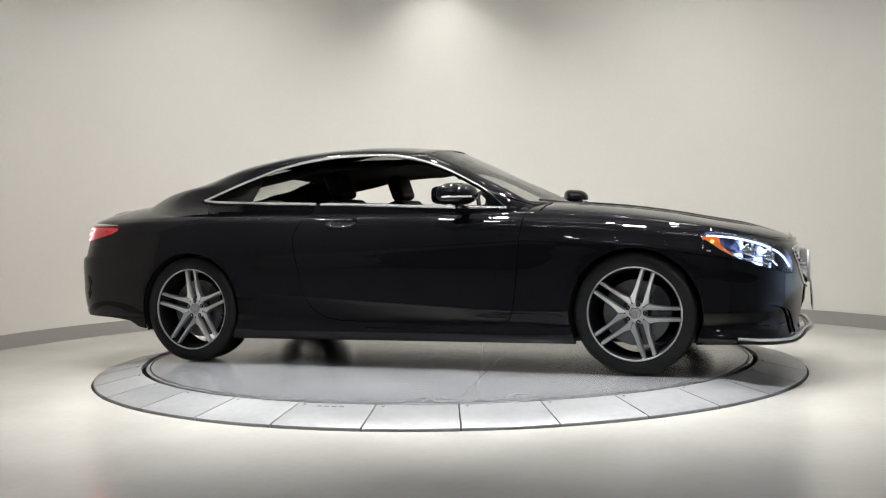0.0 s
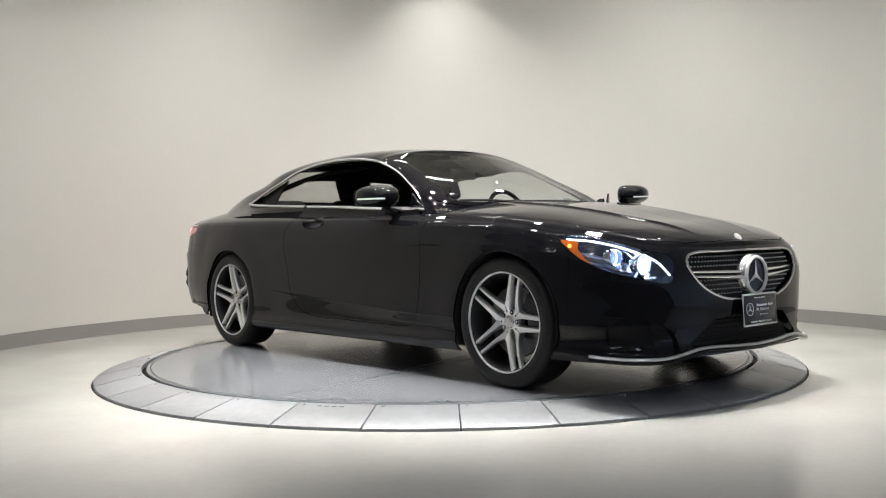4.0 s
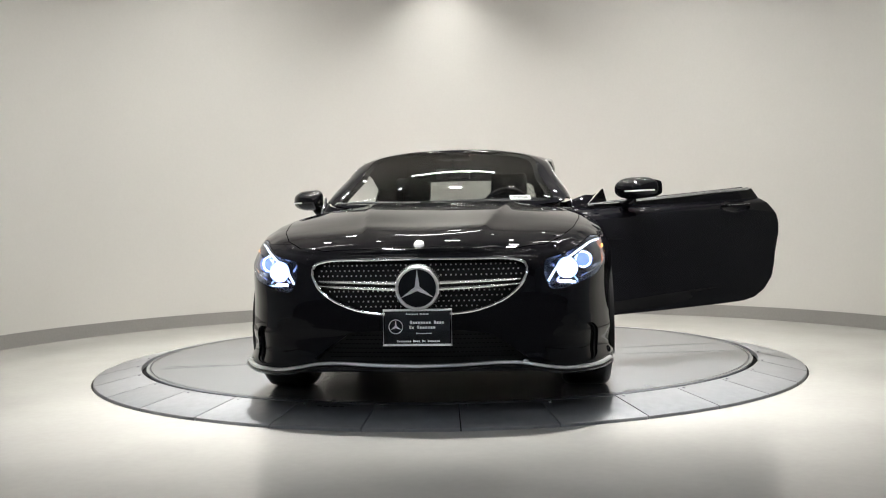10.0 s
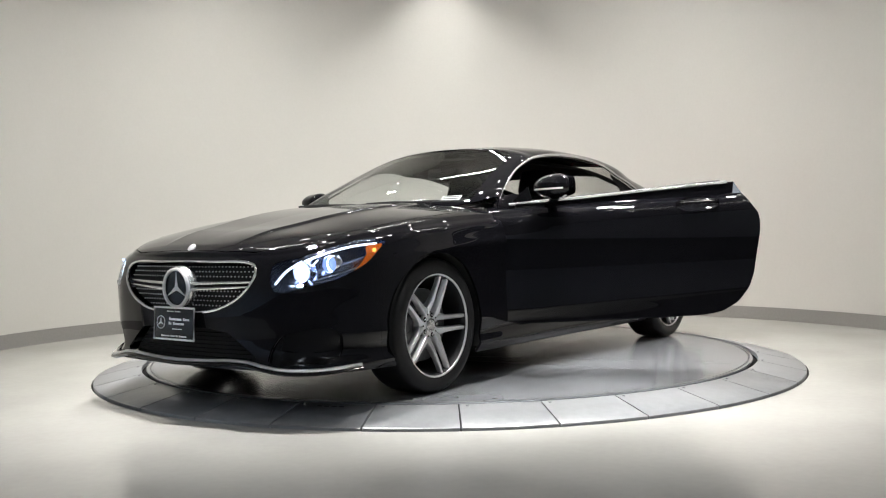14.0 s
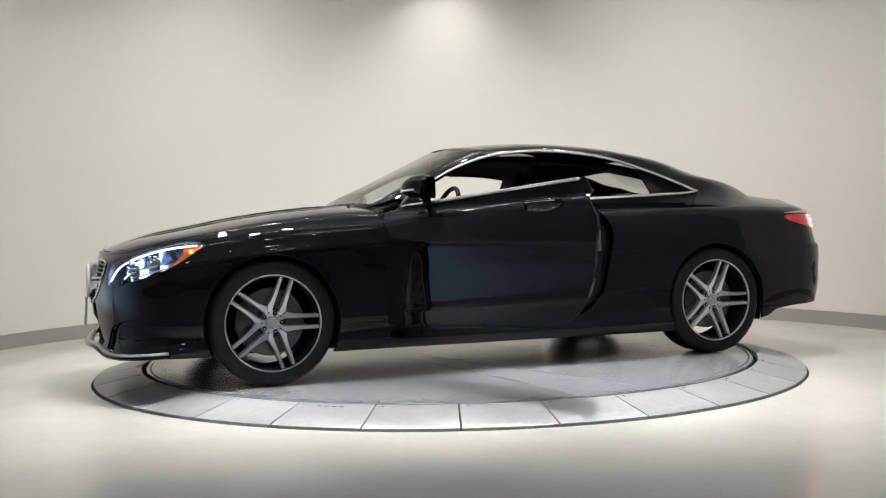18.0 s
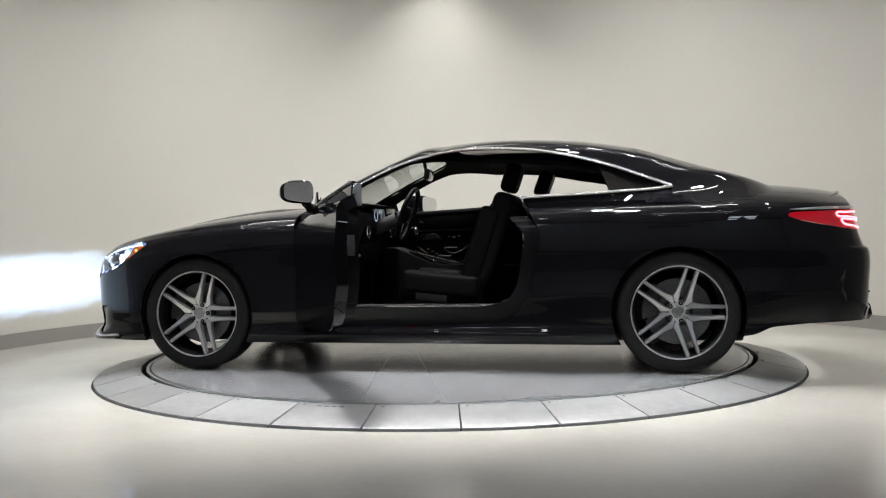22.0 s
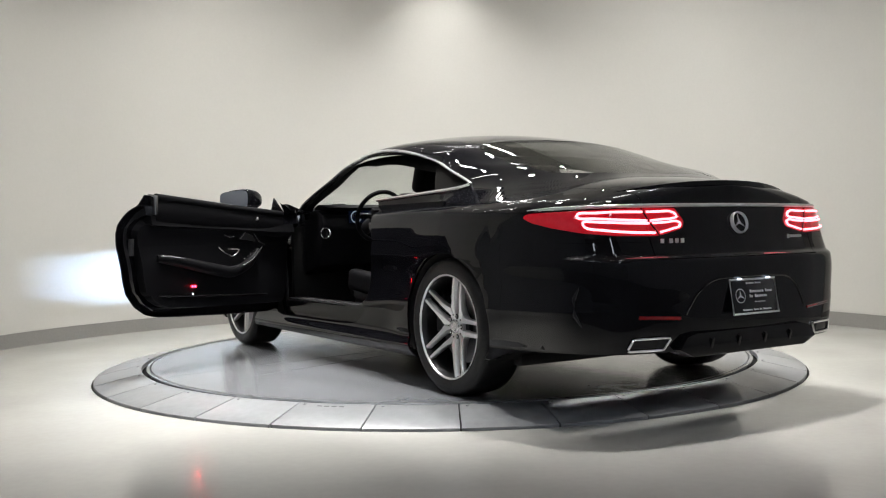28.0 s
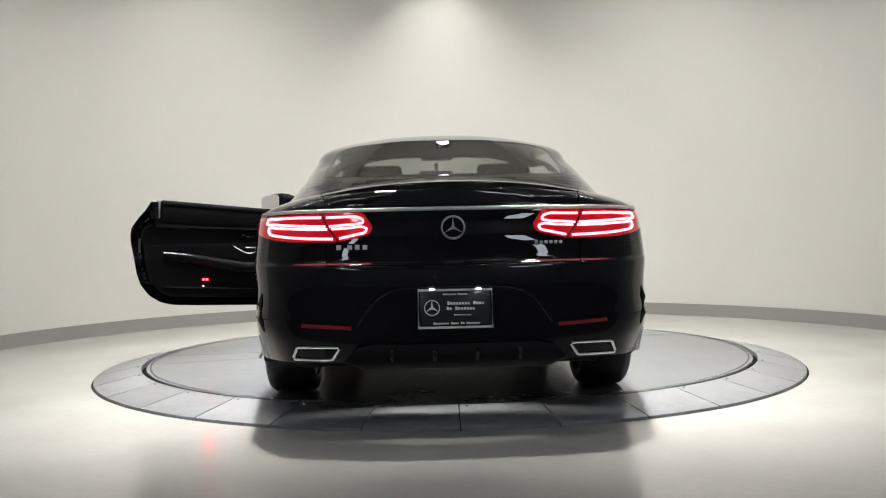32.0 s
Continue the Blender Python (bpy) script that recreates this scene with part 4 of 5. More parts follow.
# ---------------------------------------------------------------- wheels
def wheel_meshes():
    W = {}
    tyre = [(0.268, -0.118), (0.30, -0.128), (0.330, -0.122), (0.347, -0.105), (0.352, -0.08), (0.352, 0.08), (0.347, 0.105), (0.330, 0.122), (0.30, 0.128), (0.268, 0.118)]
    W["tyre"] = finish("tyre", lathe(tyre, 72), RUBBER)
    rim = [(0.272, 0.112), (0.269, 0.121), (0.263, 0.120), (0.260, 0.113)]
    W["rim"] = finish("rim", lathe(rim, 72), ALLOY)
    W["barrel"] = finish("rim_barrel", lathe([(0.260, 0.113), (0.254, 0.098), (0.250, 0.075), (0.247, 0.03), (0.243, -0.10), (0.262, -0.11)], 60), ALLOY_DARK)
    b = bmesh.new()
    # five pairs of spokes; towards the hub each flares into its neighbour of the next pair
    for k in range(5):
        a0 = math.radians(72 * k)
        for sgn in (-1, 1):
            rows = []
            for r, near, far, h, dep in ((0.046, 0.014, 0.0334, 0.068, 0.04), (0.066, 0.0185, 0.0479, 0.072, 0.04), (0.080, 0.0195, 0.0581, 0.076, 0.04), (0.090, 0.0200, 0.0560, 0.079, 0.038), (0.105, 0.0205, 0.0505, 0.083, 0.034),
                                         (0.135, 0.0208, 0.0465, 0.090, 0.03), (0.20, 0.0212, 0.0435, 0.101, 0.026), (0.262, 0.0215, 0.0425, 0.108, 0.022)):
                row = []
                w = far - near
                for t, hh in ((near, h - 0.007), (near + 0.0035, h), (far - 0.0035, h), (far, h - 0.006), (far, h - dep), (near - 0.004, h - dep)):
                    t *= sgn
                    row.append(b.verts.new((r * math.cos(a0) - t * math.sin(a0), hh, r * math.sin(a0) + t * math.cos(a0))))
                rows.append(row)
            for p, q in zip(rows, rows[1:]):
                for j in range(6):
                    b.faces.new((p[j], p[(j + 1) % 6], q[(j + 1) % 6], q[j]))
    bmesh.ops.recalc_face_normals(b, faces=b.faces[:])
    lathe([(0.0, 0.066), (0.03, 0.068), (0.046, 0.069), (0.060, 0.069), (0.066, 0.064), (0.068, 0.04), (0.068, 0.0)], 40, bm=b)
    W["spokes"] = finish("spokes", b, ALLOY)
    W["cap"] = finish("centre_cap", lathe([(0.0, 0.079), (0.020, 0.079), (0.022, 0.077), (0.030, 0.079), (0.035, 0.077), (0.037, 0.066)], 32), SATIN)
    W["bolt"] = finish("wheel_bolt", lathe([(0.0, 0.077), (0.0055, 0.077), (0.0075, 0.074), (0.0075, 0.066)], 12), SATIN)
    W["seat"] = finish("bolt_hole", lathe([(0.0, 0.0705), (0.0125, 0.0705), (0.0135, 0.0695)], 20), GLOSS_BLACK)
    W["dot"] = finish("valve_dot", lathe([(0.0, 0.0703), (0.004, 0.0703), (0.0045, 0.069)], 10), GLOSS_BLACK)
    W["disc"] = finish("brake_disc", lathe([(0.08, 0.02), (0.19, 0.02), (0.192, 0.012), (0.192, -0.012), (0.08, -0.012)], 56), STEEL)
    W["hat"] = finish("brake_hat", lathe([(0.0, 0.05), (0.07, 0.05), (0.085, 0.04), (0.088, 0.015)], 40), ALLOY_DARK)
    b = bmesh.new()
    cal = [(r * math.cos(a), r * math.sin(a)) for a in np.radians(np.linspace(-32, 32, 9)) for r in (0.205,)] + [(0.12 * math.cos(a), 0.12 * math.sin(a)) for a in np.radians(np.linspace(26, -26, 7))]
    W["caliper"] = finish("brake_caliper", prism(cal, 0.10, "Y", -0.045, bevel=0.006), ALLOY_DARK)
    return W


WHEEL = wheel_meshes()


def wheel(name, x, side, spin, y):
    w = part("wheel", WHEEL["rim"], None, car, "silver twin-spoke alloy wheel with a wide black tyre",
             at=pose(x, side * y, HUB_Z, 0, 0, 0 if side > 0 else 180) @ pose(0, 0, 0, 0, spin, 0))
    part("tyre", WHEEL["tyre"], None, w, "wide low-profile black rubber tyre")
    part("spokes", WHEEL["spokes"], None, w, "silver five twin-spoke alloy star")
    part("centre_cap", WHEEL["cap"], None, w)
    part("rim_barrel", WHEEL["barrel"], None, w)
    part("brake_disc", WHEEL["disc"], None, w, "grey drilled brake disc")
    part("brake_hat", WHEEL["hat"], None, w)
    part("brake_caliper", WHEEL["caliper"], None, w, at=pose(0, 0, 0, 0, -20 - spin if side > 0 else 200 - spin, 0))
    for k in range(5):
        a = math.radians(72 * k)
        q = pose(0.0535 * math.cos(a), 0, 0.0535 * math.sin(a))
        part("wheel_bolt", WHEEL["bolt"], None, w, at=q)
        part("bolt_hole", WHEEL["seat"], None, w, at=q)
        part("bolt_hole", WHEEL["dot"], None, w, at=pose(0.059 * math.cos(a + radians(36)), 0.001, 0.059 * math.sin(a + radians(36))))
    return w


wheel("wheel", WB, 1, 36, 0.802)
wheel("wheel", WB, -1, 36, 0.802)
wheel("wheel", -WB, 1, 36, 0.815)
wheel("wheel", -WB, -1, 56, 0.815)
for x in (WB, -WB):
    for sgn in (1, -1):
        b = lathe([(ARCH + 0.004, 0.10), (ARCH + 0.004, -0.30), (0.0, -0.30)], 40, arc=math.pi * 1.25)
        bmesh.ops.rotate(b, cent=(0, 0, 0), matrix=Matrix.Rotation(math.radians(22.5), 3, "Y"), verts=b.verts[:])
        part("wheel_arch_liner", b, LINER, car, at=pose(x, sgn * 0.83, HUB_Z, 0, 0, 0 if sgn > 0 else 180))
# ---------------------------------------------------------------- car: lamps, grille, trim
def skin_at(s, z, lift=0.0):
    """The hull point at arc length s (negative: the right side) and height z, lifted outwards."""
    sg = -1.0 if s < 0 else 1.0
    s = abs(s)
    px, py = np.interp(s, arc, plan[:, 0]), np.interp(s, arc, plan[:, 1])
    nx, ny = np.interp(s, arc, out_n[:, 0]), np.interp(s, arc, out_n[:, 1])
    fw, rw, sw = max(nx, 0), max(-nx, 0), max(ny, 0) ** 2
    ins = sw * side_in(z, px)[0] + fw * nose_in(z)[0] + rw * tail_in(z)[0] + float(tuck(px, z)) - lift
    return Vector((px - nx * ins, sg * max(py - ny * ins, 0), z))


def strip_on_hull(sz_points, lift, w, name, mat, parent, label="", flat=1.0, n=8, closed=False):
    return part(name, tube([skin_at(s, z, lift) for s, z in sz_points], w, n, closed, flat=flat), mat, parent, label)


# radiator grille
GOUT = [(float(a), float(b)) for a, b in catmull(GRILLE[1:-1], 40)]
loop = [(s, z) for s, z in GOUT] + [(-s, z) for s, z in GOUT[::-1][1:-1]]
grille = part("grille", join(grille_hole.offset(0.034), grille_hole.offset(0.034).mirror()).mesh("grille", LINER), None, car, "black radiator grille with chrome studs and twin blades")
part("grille_frame", tube([skin_at(s, z, 0.002) for s, z in loop], 0.007, 8, True), CHROME, grille, "chrome surround")
studs = bmesh.new()
gp = polygon(GRILLE)
for r in range(11):
    z = 0.476 + 0.0235 * r
    if 0.572 < z < 0.622:
        continue
    for c in range(-26, 27):
        y = (c + 0.5 * (r % 2)) * 0.0235
        if math.hypot(y, (z - 0.584)) < 0.108 or gp(np.array([[abs(y), z]]))[0] > -0.014:
            continue
        p = skin_at(y, z, -0.026)
        bmesh.ops.create_icosphere(studs, subdivisions=1, radius=0.0043, matrix=Matrix.Translation(p))
tagged(part("grille_studs", studs, BADGE, grille, "rows of small chrome studs"), kind="stuff")
for sgn in (1, -1):
    for z0, z1 in ((0.606, 0.616), (0.578, 0.594)):
        pts = [skin_at(sgn * (0.09 + 0.385 * k / 10), z0 + (z1 - z0) * k / 10, -0.008 - 0.012 * k / 10) for k in range(11)]
        part("grille_blade", tube(pts, lambda k: 0.0095 - 0.003 * k, 8, flat=1.6), SATIN, grille, "silver grille blade")


def emblem(name, parent, r, at, mat, back=None):
    """A plain ring with three tapering arms."""
    e = part(name, lathe([(r * 0.86, 0.0), (r * 0.88, 0.010), (r * 0.94, 0.014), (r, 0.008), (r, -0.006)], 48, "X"), mat, parent, "silver ring badge with three arms", at=at)
    b = bmesh.new()
    for k in range(3):
        a = radians(90 + 120 * k)
        d = Vector((0, math.cos(a), math.sin(a)))
        q = Vector((0, -math.sin(a), math.cos(a)))
        t, c = d * (r * 0.88), Vector((0.010, 0, 0))
        v = [b.verts.new(x) for x in (q * (r * 0.13) - d * (r * 0.075), -q * (r * 0.13) - d * (r * 0.075), t, c)]
        b.faces.new((v[0], v[2], v[3])), b.faces.new((v[2], v[1], v[3])), b.faces.new((v[0], v[3], v[1]))
    part("badge_arms", b, mat, e, smooth=False)
    if back:
        part("badge_back", lathe([(0, -0.004), (r * 0.88, -0.004)], 40, "X"), back, e)
    return e


emblem("front_badge", car, 0.100, pose(2.405, 0, 0.584), BADGE, GLOSS_BLACK)
part("badge_cone", lathe([(0.100, -0.004), (0.108, -0.016), (0.112, -0.045)], 48, "X"), SATIN, car, "silver collar of the front badge", at=pose(2.405, 0, 0.584))
part("bonnet_badge", lathe([(0, 0.006), (0.018, 0.005), (0.024, 0.002), (0.025, -0.004)], 24, "Z"), BADGE, car, "small round silver bonnet badge", at=pose(2.305, 0, 0.781, 0, 52, 0))
emblem("boot_badge", car, 0.052, pose(-2.552, 0, 0.855, 0, -14, 180), BADGE, GLOSS_BLACK)


def plate(x, z, lean, flip):
    p = part("licence_plate", box(0.008, 0.295, 0.145, (0, 0, 0), 0.003), PLATE_BLACK, car, "black dealer plate with white lines and a chrome frame",
             at=pose(x, 0, z, 0, lean, 180 if flip else 0))
    w, h = 0.155, 0.0785
    part("plate_frame", tube([(0.002, -w, -h), (0.002, w, -h), (0.002, w, h), (0.002, -w, h)], 0.0055, 8, True), BADGE, p, "thin chrome plate frame")
    part("plate_badge", lathe([(0.0295, 0.005), (0.0330, 0.0055), (0.0330, 0.004)], 28, "X", at=(0, -0.098, 0.004)), WHITE_INK, p)
    arms = bmesh.new()
    for k in range(3):
        a = radians(90 + 120 * k)
        d, q = Vector((0, math.cos(a), math.sin(a))), Vector((0, -math.sin(a), math.cos(a)))
        o = Vector((0.0052, -0.098, 0.004))
        arms.faces.new([arms.verts.new(o + v) for v in (q * 0.0055, -q * 0.0055, d * 0.0295)])
    part("badge_arms", arms, WHITE_INK, p, smooth=False)
    lines = [(0.044, 0.023, 0.014, (8, 4)), (0.022, 0.001, 0.014, (2, 7)), (0.030, -0.026, 0.006, (14,)), (0.0, 0.061, 0.008, (8, 6)), (0.004, -0.061, 0.0095, (8, 4, 2, 7))]
    for y, zz, hh, words in lines:
        wide = hh * 0.86
        at_y = y - (sum(words) + len(words) - 1) * wide / 2
        bars = bmesh.new()
        for w in words:
            for k in range(w):
                tall = hh * (1.0 if k == 0 else 0.72)
                box(0.0016, wide * 0.78, tall, (0.0045, at_y + wide / 2, zz - (hh - tall) / 2), bm=bars)
                at_y += wide
            at_y += wide
        part("text_bar", bars, WHITE_INK, p)
    if flip:
        for y in (-0.098, 0.098):
            part("plate_light", box(0.012, 0.022, 0.007, (0.012, y, 0.081), 0.002), DRL, p, "small lit white number plate lamp")
    return p


plate(2.424, 0.408, -3, False)
plate(-2.634, 0.515, -9, True)

# headlamps: dark bucket, projectors, light strip, amber end
for sgn in (1, -1):
    sk = head if sgn > 0 else head.mirror()
    bucket = part("headlamp", cup(sk.offset(0.004), 0.095).mesh("headlamp", REFLECTOR), None, car, "lit headlamp with two projectors and an amber end")
    strip = [(sgn * s_at(x, y), z) for x, y, z in ((1.88, 0.89, 0.787), (2.0, 0.86, 0.776), (2.12, 0.80, 0.750), (2.22, 0.73, 0.715), (2.285, 0.65, 0.668), (2.31, 0.605, 0.605))]
    pts = catmull([tuple(skin_at(s, z, -0.014)) for s, z in strip], 30)
    part("light_strip", tube([tuple(p) for p in pts], 0.0050, 8), DRL, bucket, "white daytime light strip")
    inner = [(sgn * s_at(x, y), z) for x, y, z in ((2.18, 0.76, 0.715), (2.20, 0.745, 0.69), (2.215, 0.72, 0.645), (2.25, 0.69, 0.615))]
    part("light_guide", tube([skin_at(s, z, -0.025) for s, z in inner], 0.0035, 6), DRL, bucket)
    for x, y, z, r in ((2.238, 0.705, 0.660, 0.047), (2.118, 0.795, 0.694, 0.038)):
        c = skin_at(sgn * s_at(x, y), z, -0.040)
        m = Matrix.Translation(c) @ pose(0, 0, 0, 0, 0, 6 * sgn)
        main = x > 2.2
        part("projector_ring", lathe([(r, -0.045), (r, 0.004), (r * 1.06, 0.010), (r * 1.14, 0.006), (r * 1.18, -0.03)], 32, "X"), CHROME, bucket, at=m)
        # the glowing source lies deep in its tube, so that it blazes only towards the front
        part("projector_source", lathe([(0.0, -0.040), (r * 0.98, -0.040)], 28, "X"), XENON, bucket, "blazing blue-white light source", at=m)
        part("projector_lens", lathe([(0.0, -0.010), (r * 0.5, -0.013), (r * 0.92, -0.024)], 24, "X"), LENS_LIT if main else LENS, bucket, "bright bluish projector lens", at=m)
        for da in (40, 140, 220, 320):
            part("lens_rib", box(0.012, 0.004, r * 0.5, (0, 0, 0), 0.001, turn=Matrix.Rotation(radians(da), 4, "X") @ Matrix.Translation((-0.004, 0, r * 1.42))), RIB_GLOW if main else REFLECTOR, bucket, at=m)
    # low beam: a small bright arc behind a wide slot, which throws a flat band of light
    c = skin_at(sgn * s_at(2.25, 0.685), 0.600, -0.020)
    m = Matrix.Translation(c) @ pose(0, 0, 0, 0, 0, 5 * sgn)
    bx = bmesh.new()
    for sy, szz, oy, oz in ((0.09, 0.003, 0, 0.0030), (0.09, 0.003, 0, -0.0135), (0.003, 0.023, 0.044, -0.006), (0.003, 0.023, -0.044, -0.006)):
        box(0.05, sy, szz, (-0.025, oy, oz), bm=bx)
    box(0.004, 0.091, 0.023, (-0.053, 0, -0.006), bm=bx)
    part("beam_shade", bx, BAFFLE, bucket, at=m)
    part("beam_arc", box(0.002, 0.050, 0.004, (-0.049, 0, -0.001)), BEAM, bucket, at=m)
    amber_zone = polygon([(s_at(x, y), z) for x, y, z in ((1.845, 0.892, 0.792), (1.87, 0.888, 0.752), (1.925, 0.882, 0.702), (2.00, 0.868, 0.662), (2.03, 0.857, 0.660), (1.985, 0.868, 0.700), (1.952, 0.876, 0.742), (1.945, 0.878, 0.770), (1.93, 0.880, 0.785))])
    amb = head.split(lambda V, A: amber_zone(sz(V, A)))[0].offset(0.009)
    part("amber_reflector", (amb if sgn > 0 else amb.mirror()).mesh("amber_reflector", AMBER), None, bucket, "amber corner lens")
    part("amber_bulb", lathe([(0.0, 0.006), (0.008, 0.004), (0.011, 0.0)], 16, "X"), AMBER_BULB, bucket, "lit amber bulb", at=Matrix.Translation(skin_at(sgn * s_at(1.905, 0.884), 0.755, -0.006)) @ pose(0, 0, 0, 0, 0, 70 * sgn))
    under = [(sgn * s_at(x, y), z) for x, y, z in ((2.02, 0.855, 0.672), (2.12, 0.80, 0.640), (2.20, 0.74, 0.618))]
    part("chrome_brow", tube([skin_at(s, z, -0.012) for s, z in under], 0.004, 6), CHROME, bucket)

# chrome blade along the front lip
lip = [(0.0, 0.228), (0.20, 0.233), (0.37, 0.240), (0.47, 0.236), (0.56, 0.220), (0.66, 0.205), (0.78, 0.203), (0.90, 0.208), (1.02, 0.216)]
lc = catmull(lip, 40)
full = [(-s, z) for s, z in lc[::-1]] + [(s, z) for s, z in lc[1:]]
part("front_lip", tube([skin_at(s, z, 0.010) for s, z in full], 0.0098, 8, flat=1.3), BRIGHT, car, "chrome blade along the front lip")
part("front_splitter", tube([skin_at(s, z - 0.014, 0.004) for s, z in full], 0.012, 8, flat=2.2), GLOSS_BLACK, car, "black front splitter")
for sgn in (1, -1):
    bar = [(sgn * s, z) for s, z in ((0.58, 0.30), (0.68, 0.285), (0.82, 0.28), (0.92, 0.29))]
    part("intake_bar", tube([skin_at(s, z, -0.03) for s, z in bar], 0.006, 6, flat=2), GLOSS_BLACK, car)
mesh_bm = bmesh.new()
for r in range(7):
    for c in range(-22, 23):
        y, z = c * 0.02 + 0.01 * (r % 2), 0.245 + 0.02 * r
        if INTAKE(np.array([[abs(y), z]]))[0] < -0.01:
            p = skin_at(y, z, -0.045)
            box(0.006, 0.013, 0.004, p, bm=mesh_bm)
tagged(part("intake_mesh", mesh_bm, GLOSS_BLACK, car, "black honeycomb intake mesh"), kind="stuff")

# tail lamps: glowing loops, chrome strip above, reflectors
for sgn in (1, -1):
    def loop_at(pts, r, name, sgn=sgn):
        c = catmull([tuple(skin_at(sgn * (L_OF - s), z, 0.003)) for s, z in pts], 40)
        part(name, tube([tuple(p) for p in c], r, 8, flat=1.4), RED_GLOW, car, "glowing red light bar of the tail lamp")
    loop_at([(0.585, 0.908), (0.70, 0.909), (0.86, 0.906), (0.95, 0.901), (0.95, 0.889), (0.86, 0.881), (0.69, 0.873), (0.565, 0.869)], 0.0056, "light_bar")
    loop_at([(0.555, 0.857), (0.69, 0.860), (0.83, 0.865), (0.92, 0.864), (0.91, 0.846), (0.81, 0.829), (0.66, 0.819), (0.528, 0.815)], 0.0056, "light_bar")
    loop_at([(0.560, 0.908), (0.49, 0.909), (0.425, 0.909), (0.398, 0.898), (0.392, 0.886), (0.42, 0.878), (0.48, 0.874), (0.545, 0.869)], 0.0052, "light_bar")
    loop_at([(0.535, 0.858), (0.46, 0.861), (0.395, 0.865), (0.377, 0.857), (0.382, 0.843), (0.42, 0.833), (0.50, 0.817)], 0.0052, "light_bar")
    c = [skin_at(sgn * (L_OF - s), z, 0.0012) for s, z in ((0.585, 0.925), (0.552, 0.865), (0.505, 0.803))]
    part("lamp_joint", tube(c, 0.0035, 6), GLOSS_BLACK, car)
    part("red_reflector", tube([skin_at(sgn * (L_OF - s), 0.437 + 0.004 * k, 0.001) for k, s in enumerate((0.44, 0.51, 0.58, 0.66))], 0.008, 8, flat=0.5), RED_REFLECTOR, car, "slim red rear reflector")
st = [(s, 0.938 - 0.009 * (s / 1.1) ** 2) for s in np.linspace(0, 1.24, 26)]
full = [(-(L_OF - s), z) for s, z in st[::-1]]
pts = [skin_at(s, z, 0.003) for s, z in full] + [skin_at(-s, z, 0.003) for s, z in full[::-1][1:]]
part("boot_strip", tube(pts, lambda k: 0.0085 * min(1, 14 * min(k, 1 - k) + 0.15), 8, flat=0.6), BRIGHT, car, "chrome strip across the boot")

# lip spoiler on the boot
rows = []
b = bmesh.new()
for k in range(41):
    y = -0.60 + 1.2 * k / 40
    w = max(0.0, 1 - (abs(y) / 0.61) ** 8)
    xr = -2.505 + 0.15 * (y / 0.6) ** 2
    zt = 1.054 - 0.052 * (abs(y) / 0.6) ** 2.2
    zb = zt - 0.028 * w - 0.004
    rows.append([b.verts.new(p) for p in ((xr + 0.24, y, zb - 0.004 + 0.012 * w), (xr + 0.12, y, zb + 0.012 * w + 0.006), (xr + 0.03, y, zt - 0.006), (xr, y, zt), (xr - 0.004, y, zt - 0.008), (xr + 0.006, y, zb - 0.03), (xr + 0.03, y, zb - 0.06))])
for p, q in zip(rows, rows[1:]):
    for j in range(6):
        b.faces.new((p[j], q[j], q[j + 1], p[j + 1]))
bmesh.ops.recalc_face_normals(b, faces=b.faces[:])
part("boot_spoiler", b, PAINT, car, "low black lip spoiler on the boot edge")
# script on the boot, as plain bars
for k in range(4):
    part("script_bar", box(0.005, 0.020, 0.020, skin_at(L_OF - (0.50 - 0.034 * k - (0.016 if k else 0)), 0.778, 0.005), 0.002), BADGE, car, "small chrome script bar")
for k in range(6):
    part("script_bar", box(0.005, 0.014, 0.013 if k else 0.020, skin_at(-(L_OF - 0.36 - 0.022 * k), 0.785, 0.005), 0.002), BADGE, car)

# rear bumper: diffuser, exhaust ends, plate recess
DIFF = [(-0.47, 0.30), (-0.42, 0.355), (-0.36, 0.368), (0.36, 0.368), (0.42, 0.355), (0.47, 0.30), (0.38, 0.262), (-0.38, 0.262)]
part("diffuser", prism(DIFF, 0.12, "X", -2.618, bevel=0.006), GLOSS_BLACK, car, "black ribbed rear diffuser")
for y in (-0.27, -0.09, 0.09, 0.27):
    part("diffuser_fin", prism([(-2.612, 0.272), (-2.630, 0.335), (-2.60, 0.362), (-2.54, 0.265)], 0.016, "Y", y - 0.008, bevel=0.003), GLOSS_BLACK, car)
for sgn in (1, -1):
    outl = [(0.486, 0.3545), (0.52, 0.356), (0.60, 0.356), (0.660, 0.3555), (0.668, 0.352), (0.690, 0.312), (0.688, 0.306), (0.680, 0.3035), (0.60, 0.303), (0.525, 0.303), (0.514, 0.3055), (0.482, 0.349)]
    cc = [skin_at(sgn * (L_OF - y), z, 0.006) for y, z in [(y + 0.012 + 0.03 * (y - 0.48), z) for y, z in outl]]
    tip = part("exhaust_tip", tube(cc, 0.0065, 8, True), CHROME, car, "polished trapezoid exhaust tip")
    bore = bmesh.new()
    bore.faces.new([bore.verts.new(p + Vector((0.004, 0, 0))) for p in cc])
    part("exhaust_bore", bore, LINER, tip)
RECESS = [(-0.41, 0.450), (-0.385, 0.490), (-0.33, 0.555), (-0.25, 0.597), (-0.15, 0.606), (0.0, 0.608), (0.15, 0.606), (0.25, 0.597), (0.33, 0.555), (0.385, 0.490), (0.41, 0.450)]
part("plate_recess", tube([skin_at(math.copysign(L_OF - abs(s), s), z, 0.0) for s, z in catmull(RECESS, 60)], 0.005, 6), PAINT, car, "raised edge of the number plate recess")
